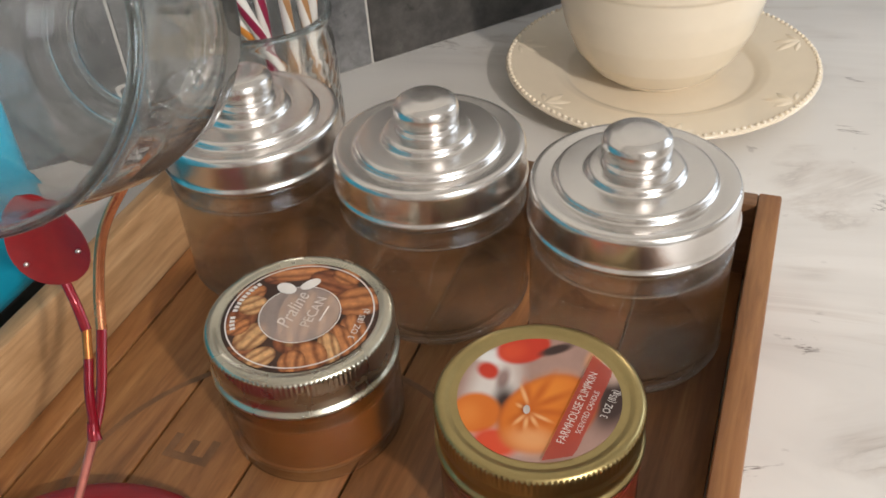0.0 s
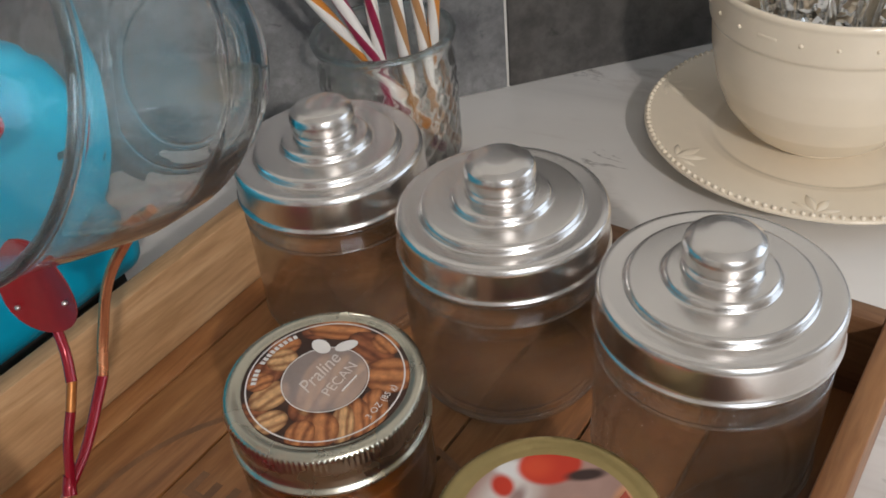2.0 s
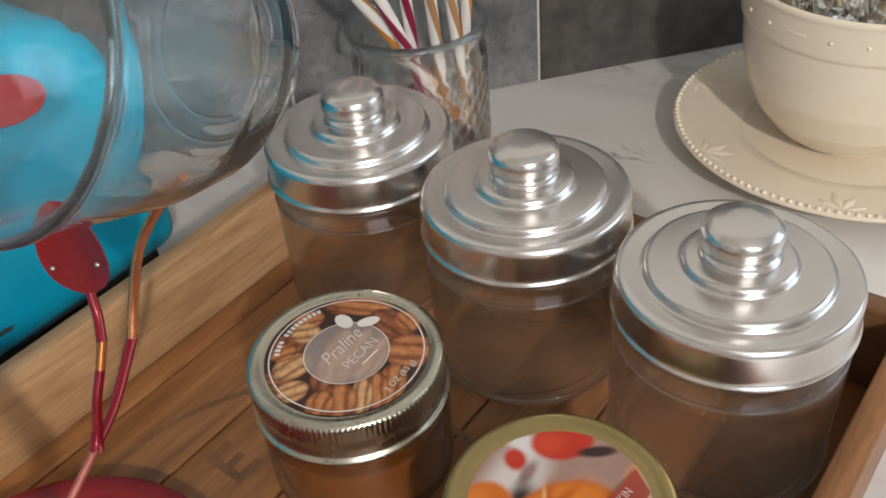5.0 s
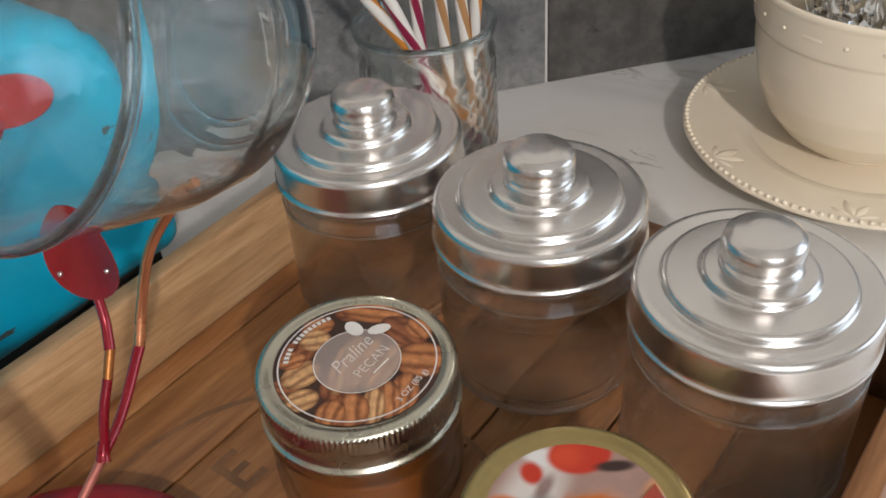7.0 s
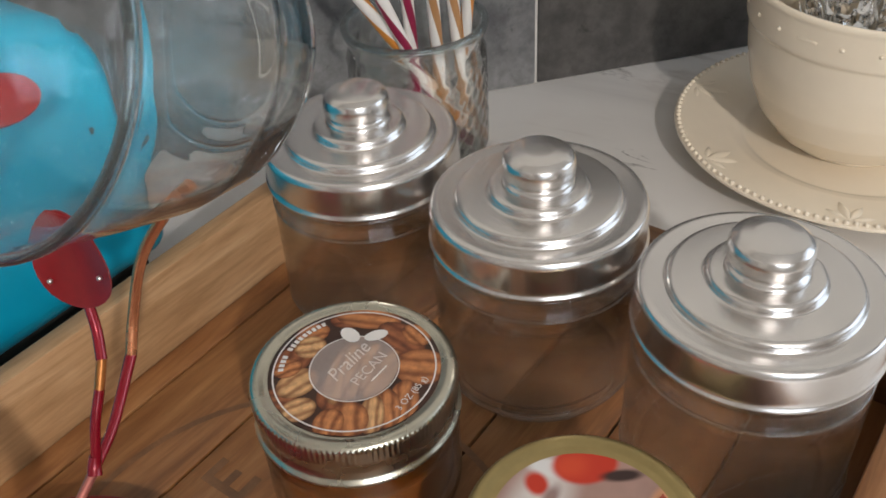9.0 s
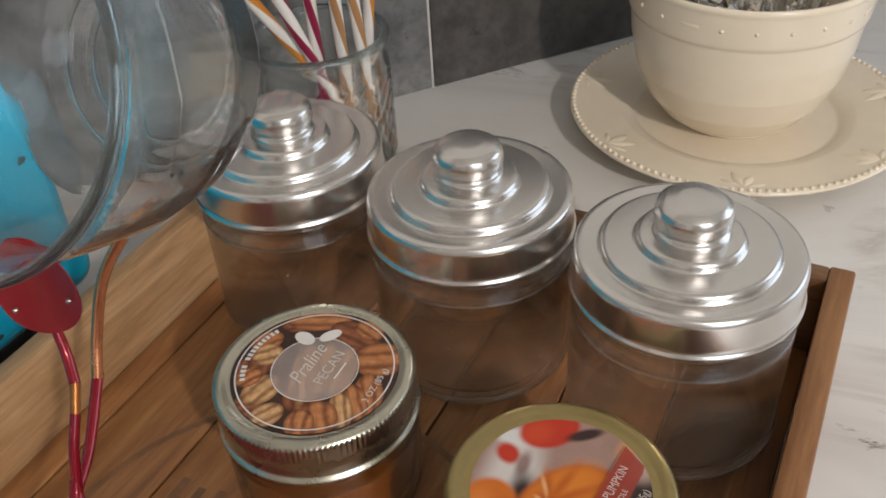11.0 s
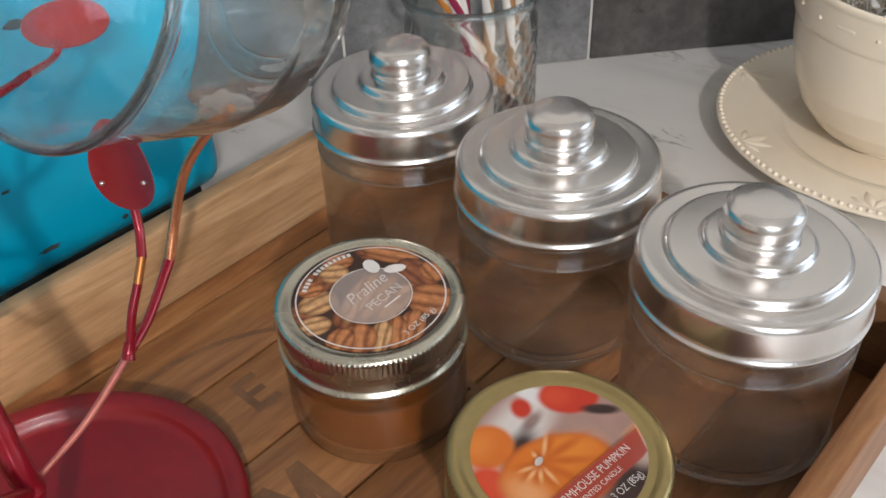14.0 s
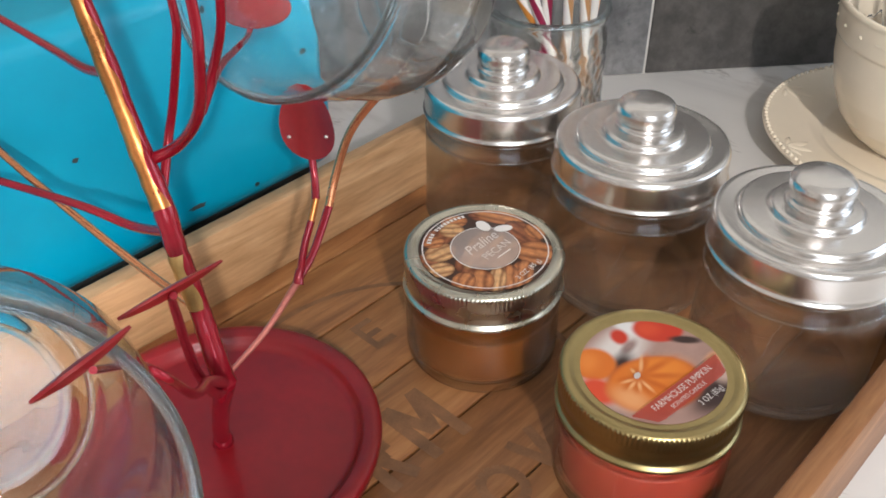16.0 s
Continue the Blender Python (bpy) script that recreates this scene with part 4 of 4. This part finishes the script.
DISH_Z = FLOOR + 0.0036
tree = thing("wire_tree", (0, 0, 0), "red and gilded metal wire tree holding tilted glass cups", "candle holder")
NODE = (-0.0720, -0.1690, 0.0665)
part("foot", lathe(rounded([(0, 0), (0.0048, 0), (0.0048, 0.0010), (0.004, 0.0018), (0, 0.002)], 0.0004), 24), RED, tree).matrix_basis = pose(PLATE[0], PLATE[1], DISH_Z)
part("post", tube([(PLATE[0], PLATE[1], DISH_Z), (-0.0900, -0.1660, 0.0250), (-0.0790, -0.1690, 0.0500), NODE], 0.0036, 0.0040), RED, tree)
bead = bmesh.new()
bmesh.ops.create_icosphere(bead, subdivisions=3, radius=0.0045)
part("bead", bead, RED, tree).matrix_basis = pose(-0.0938, -0.1644, 0.0125)
TRUNK = [NODE, (-0.0751, -0.1692, 0.0767), (-0.0838, -0.1674, 0.0985), (-0.0892, -0.1682, 0.1220), (-0.0940, -0.1674, 0.1390), (-0.1040, -0.1660, 0.1570), (-0.1145, -0.1650, 0.1818), (-0.1230, -0.1650, 0.2060), (-0.1310, -0.1650, 0.2300)]
part("trunk", tube(TRUNK, 0.0045, 0.0034, 14, 8, 0.12), RED, tree)


def gilding(points, r0, r1, paint):
    """A ragged coat of leaf gilding on one side of a wire."""
    line = spline(points, 10)
    bm = bmesh.new()
    rows = []
    for i, p in enumerate(line):
        d = (line[min(i + 1, len(line) - 1)] - line[max(i - 1, 0)]).normalized()
        face = Vector((0.40, -0.88, 0.2))
        face = (face - d * face.dot(d)).normalized()
        side = d.cross(face)
        t = i / (len(line) - 1)
        r = (r0 + (r1 - r0) * t) * (1 + 0.12 * noise.noise(p * 220)) + 0.00012
        lo = -1.3 + 0.5 * noise.noise(p * 150)
        hi = 1.0 + 0.8 * noise.noise(p * 90 + Vector((4, 0, 0)))
        rows.append([bm.verts.new(p + r * (math.cos(lo + (hi - lo) * k / 9) * face + math.sin(lo + (hi - lo) * k / 9) * side)) for k in range(10)])
    for a, b in zip(rows, rows[1:]):
        for k in range(9):
            bm.faces.new((a[k], a[k + 1], b[k + 1], b[k]))
    bmesh.ops.recalc_face_normals(bm, faces=bm.faces)
    return part("gilding", bm, paint, tree, "gold leaf rubbed on the trunk")


gilding(TRUNK[2:4], 0.0043, 0.0042, BRASS)
gilding(TRUNK[4:9], 0.0041, 0.0034, ROSE_GOLD)
KNOT = (-0.0830, -0.1203, 0.0845)
part("branch", tube([(-0.0754, -0.1638, 0.0671), (-0.0782, -0.1430, 0.0735), KNOT], 0.0010, 0.0016), ROSE_WIRE, tree, "thin pinkish copper wire")
part("knot", tube([(-0.0820, -0.1222, 0.0828), (-0.0832, -0.1206, 0.0850), (-0.0836, -0.1190, 0.0880)], 0.0024, 0.0019, 12, 4), RED, tree)
part("branch", tube([KNOT, (-0.0846, -0.1150, 0.0970), (-0.0858, -0.1090, 0.1070)], 0.0017, 0.0016), RED, tree)
part("branch", tube([(-0.0857, -0.1094, 0.1063), (-0.0876, -0.1040, 0.1147)], 0.00155, 0.00155), ROSE_GOLD, tree, "gilded stretch of wire")
part("branch", tube([(-0.0875, -0.1043, 0.1143), (-0.0925, -0.1000, 0.1210), (-0.0965, -0.0975, 0.1310)], 0.0017, 0.0016), RED, tree)
part("branch", tube([KNOT, (-0.0880, -0.1080, 0.0890), (-0.0980, -0.0897, 0.0986)], 0.0016, 0.0019), RED, tree)
part("branch", tube([(-0.0979, -0.0899, 0.0985), (-0.0990, -0.0835, 0.1120), (-0.0958, -0.0765, 0.1310), (-0.0877, -0.0689, 0.1464), (-0.0790, -0.0640, 0.1560)], 0.0019, 0.0018), COPPER, tree, "copper wire under the cup")
TWIG = (-0.0757, -0.1559, 0.1800)
part("twig", tube([(-0.1040, -0.1650, 0.1530), (-0.0912, -0.1580, 0.1623), (-0.0739, -0.1580, 0.1815), (-0.0674, -0.1580, 0.2038), (-0.0661, -0.1580, 0.2184), (-0.0655, -0.1600, 0.2500)], 0.0023, 0.0017), RED, tree)
part("twig", tube([TWIG, (-0.0980, -0.1330, 0.1800), (-0.1200, -0.1110, 0.1725), (-0.1441, -0.0894, 0.1627), (-0.1500, -0.0820, 0.1650)], 0.0016, 0.0013), RED, tree)
part("twig", tube([TWIG, (-0.0743, -0.1500, 0.1933), (-0.0643, -0.1500, 0.2148), (-0.0560, -0.1540, 0.2450)], 0.0018, 0.0015), RED, tree)
part("twig", tube([(-0.0980, -0.1655, 0.1390), (-0.1060, -0.1540, 0.1560), (-0.1045, -0.1500, 0.1700), (-0.0945, -0.1500, 0.1949), (-0.0915, -0.1500, 0.2092), (-0.0890, -0.1540, 0.2450)], 0.0018, 0.0014), RED, tree)
part("twig", tube([(-0.1165, -0.1645, 0.1830), (-0.1380, -0.1640, 0.1780), (-0.1622, -0.1630, 0.1770), (-0.2020, -0.1660, 0.1800), (-0.2350, -0.1690, 0.1830)], 0.0018, 0.0014), RED, tree)
part("twig", tube([(-0.0950, -0.1665, 0.1270), (-0.1200, -0.1690, 0.1190), (-0.1437, -0.1770, 0.1215), (-0.1830, -0.1920, 0.1230), (-0.2250, -0.2080, 0.1240)], 0.0020, 0.0016), RED, tree)
part("twig", tube([(-0.0830, -0.1672, 0.0960), (-0.1240, -0.1710, 0.1010), (-0.1585, -0.1780, 0.1146), (-0.1860, -0.1850, 0.1300), (-0.2200, -0.1930, 0.1480)], 0.0018, 0.0015), COPPER, tree)
part("twig", tube([NODE, (-0.0664, -0.1767, 0.0703), (-0.0561, -0.1868, 0.0938), (-0.0412, -0.1962, 0.1251), (-0.0232, -0.2055, 0.1537), (-0.0040, -0.2150, 0.1775), (0.0002, -0.2163, 0.1822)], 0.0024, 0.0010), RED, tree)
part("twig", tube([NODE, (-0.0500, -0.1870, 0.0960), (-0.0260, -0.2044, 0.1201), (-0.0115, -0.2176, 0.1462), (-0.0094, -0.2255, 0.1588), (0.0393, -0.2533, 0.2100)], 0.0024, 0.0008), RED, tree)
part("twig", tube([(-0.1640, -0.1790, 0.1175), (-0.1860, -0.1810, 0.1220), (-0.2150, -0.1840, 0.1330)], 0.0016, 0.0014), RED, tree)


def metal_leaf(center, across, up, w, h, curl=0.003, taper=0.0):
    """A thin oval metal leaf, slightly dished, with its stem at the lower edge."""
    across, up = Vector(across).normalized(), Vector(up)
    up = (up - across * up.dot(across)).normalized()
    nrm = across.cross(up)
    bm = bmesh.new()
    n, rings = 28, 5
    top = [[], []]
    for side in (0, 1):
        mid = bm.verts.new(Vector(center) + nrm * (-curl + side * 0.0007))
        prev = None
        for j in range(1, rings + 1):
            q = j / rings
            row = []
            for k in range(n):
                a = 2 * math.pi * k / n
                x, y = w * q * math.cos(a) * (1 - 0.16 * math.sin(a)) * (1 - taper * math.sin(a) ** 2), h * q * math.sin(a)
                row.append(bm.verts.new(Vector(center) + across * x + up * y + nrm * (curl * (q * q * (0.4 + 0.6 * math.cos(a) ** 2) - 1) + side * 0.0007)))
            for k in range(n):
                if prev is None:
                    bm.faces.new((mid, row[k], row[(k + 1) % n]))
                else:
                    bm.faces.new((prev[k], row[k], row[(k + 1) % n], prev[(k + 1) % n]))
            prev = row
        top[side] = prev
    for k in range(n):
        bm.faces.new((top[0][k], top[0][(k + 1) % n], top[1][(k + 1) % n], top[1][k]))
    bmesh.ops.recalc_face_normals(bm, faces=bm.faces)
    return part("leaf", bm, LEAF_RED, tree, "thin red lacquered metal leaf"), nrm


leaf, leaf_normal = metal_leaf((-0.0965, -0.0985, 0.1440), (0.0159, 0.0065, 0.0040), (-0.004, 0.006, 0.03), 0.0125, 0.0155)
for p in ((-0.0875, -0.0953, 0.1335), (-0.1034, -0.1018, 0.1298)):
    r = bmesh.new()
    bmesh.ops.create_icosphere(r, subdivisions=2, radius=0.0009)
    part("rivet", r, RIVET, leaf).matrix_basis = pose(p[0] + 0.0008, p[1] - 0.0012, p[2] + 0.0074)
metal_leaf((-0.1530, -0.0770, 0.1700), (0.55, 0.80, 0.0), (-0.5, 0.3, 0.28), 0.0150, 0.0110)
metal_leaf((-0.0001, -0.2162, 0.1837), (-0.60, 0.12, -0.79), (0.0106, 0.0231, 0.0135), 0.0040, 0.0145, 0.0012, 0.55)
metal_leaf((0.0403, -0.2551, 0.2132), (-0.62, 0.20, -0.79), (-0.0049, 0.0203, -0.0027), 0.0040, 0.0105, 0.0012, 0.55)

# tilted glass cups
def glass_cup(mouth, axis, label):
    """A thick tumbler; the mesh stands mouth down at its own origin and z runs to the base."""
    cup = new("glass_cup")
    cup.matrix_world = Matrix.Translation(mouth) @ Vector(axis).to_track_quat("Z", "Y").to_matrix().to_4x4()
    tagged(cup, label, "glass cup", "cups on the wire tree")
    outer = [(0, 0.0985), (0.0200, 0.0990), (0.0310, 0.0975), (0.0390, 0.0915), (0.0460, 0.0775), (0.0505, 0.0560), (0.0516, 0.0300), (0.0514, 0.0120), (0.0522, 0.0045), (0.0532, 0.0020), (0.0528, -0.0002)]
    inner = [(0.0516, -0.0010), (0.0504, 0.0005), (0.0497, 0.0050), (0.0496, 0.0120), (0.0498, 0.0300), (0.0486, 0.0550), (0.0440, 0.0745), (0.0365, 0.0870), (0.0280, 0.0915), (0.0180, 0.0920), (0, 0.0918)]
    part("glass_wall", lathe(rounded(outer + inner, 0.0025), 112, lambda a, z: 0.0002 * math.sin(4 * math.pi * a + z * 60)), CUP_GLASS, cup, crease=1.3).visible_shadow = False
    part("rim", hoop(0.0516, 0.0016, 0.0004), LIP_GLASS, cup, "rounded glass rim").visible_shadow = False
    part("base_ring", hoop(0.0262, 0.0016, 0.0990, 0.6), BASE_GLASS, cup).visible_shadow = False
    part("base_ring", hoop(0.0350, 0.0012, 0.0955, 0.6), BASE_GLASS, cup).visible_shadow = False
    return cup


glass_cup((-0.0905, -0.1072, 0.2185), (-0.15, 0.88, -0.43), "thick clear glass cup lying tilted on the red wire tree")
glass_cup((0.0140, -0.2850, 0.1650), (-0.082, 0.030, -0.0422), "thick clear glass cup tilted low on the red wire tree")

# ---------------------------------------------------------------- slate tiles on the wall, one by one
TILE_W, TILE_H = 0.168, 0.330
tile_mesh = shared("tile", box((-TILE_W / 2 + 0.0009, 0.0, 0.0), (TILE_W / 2 - 0.0009, 0.0078, TILE_H - 0.0018), 0.0008, 1), SLATE)
# copy for column 0, darkened to stand in for shade on the wall
shaded_tile = tile_mesh.copy()
shaded_tile.materials[0] = SHADED_SLATE
for f in list(tile_mesh.polygons) + list(shaded_tile.polygons):
    f.use_smooth = False
for col in range(-9, 9):
    for row in range(1):
        o = new("tile", shaded_tile if col == 0 else tile_mesh)
        o.parent = wall_back
        o.matrix_parent_inverse = Matrix.Identity(4)
        o.matrix_basis = pose(TILE_W * (col + 0.5), 0.0, 0.0004 + row * TILE_H)
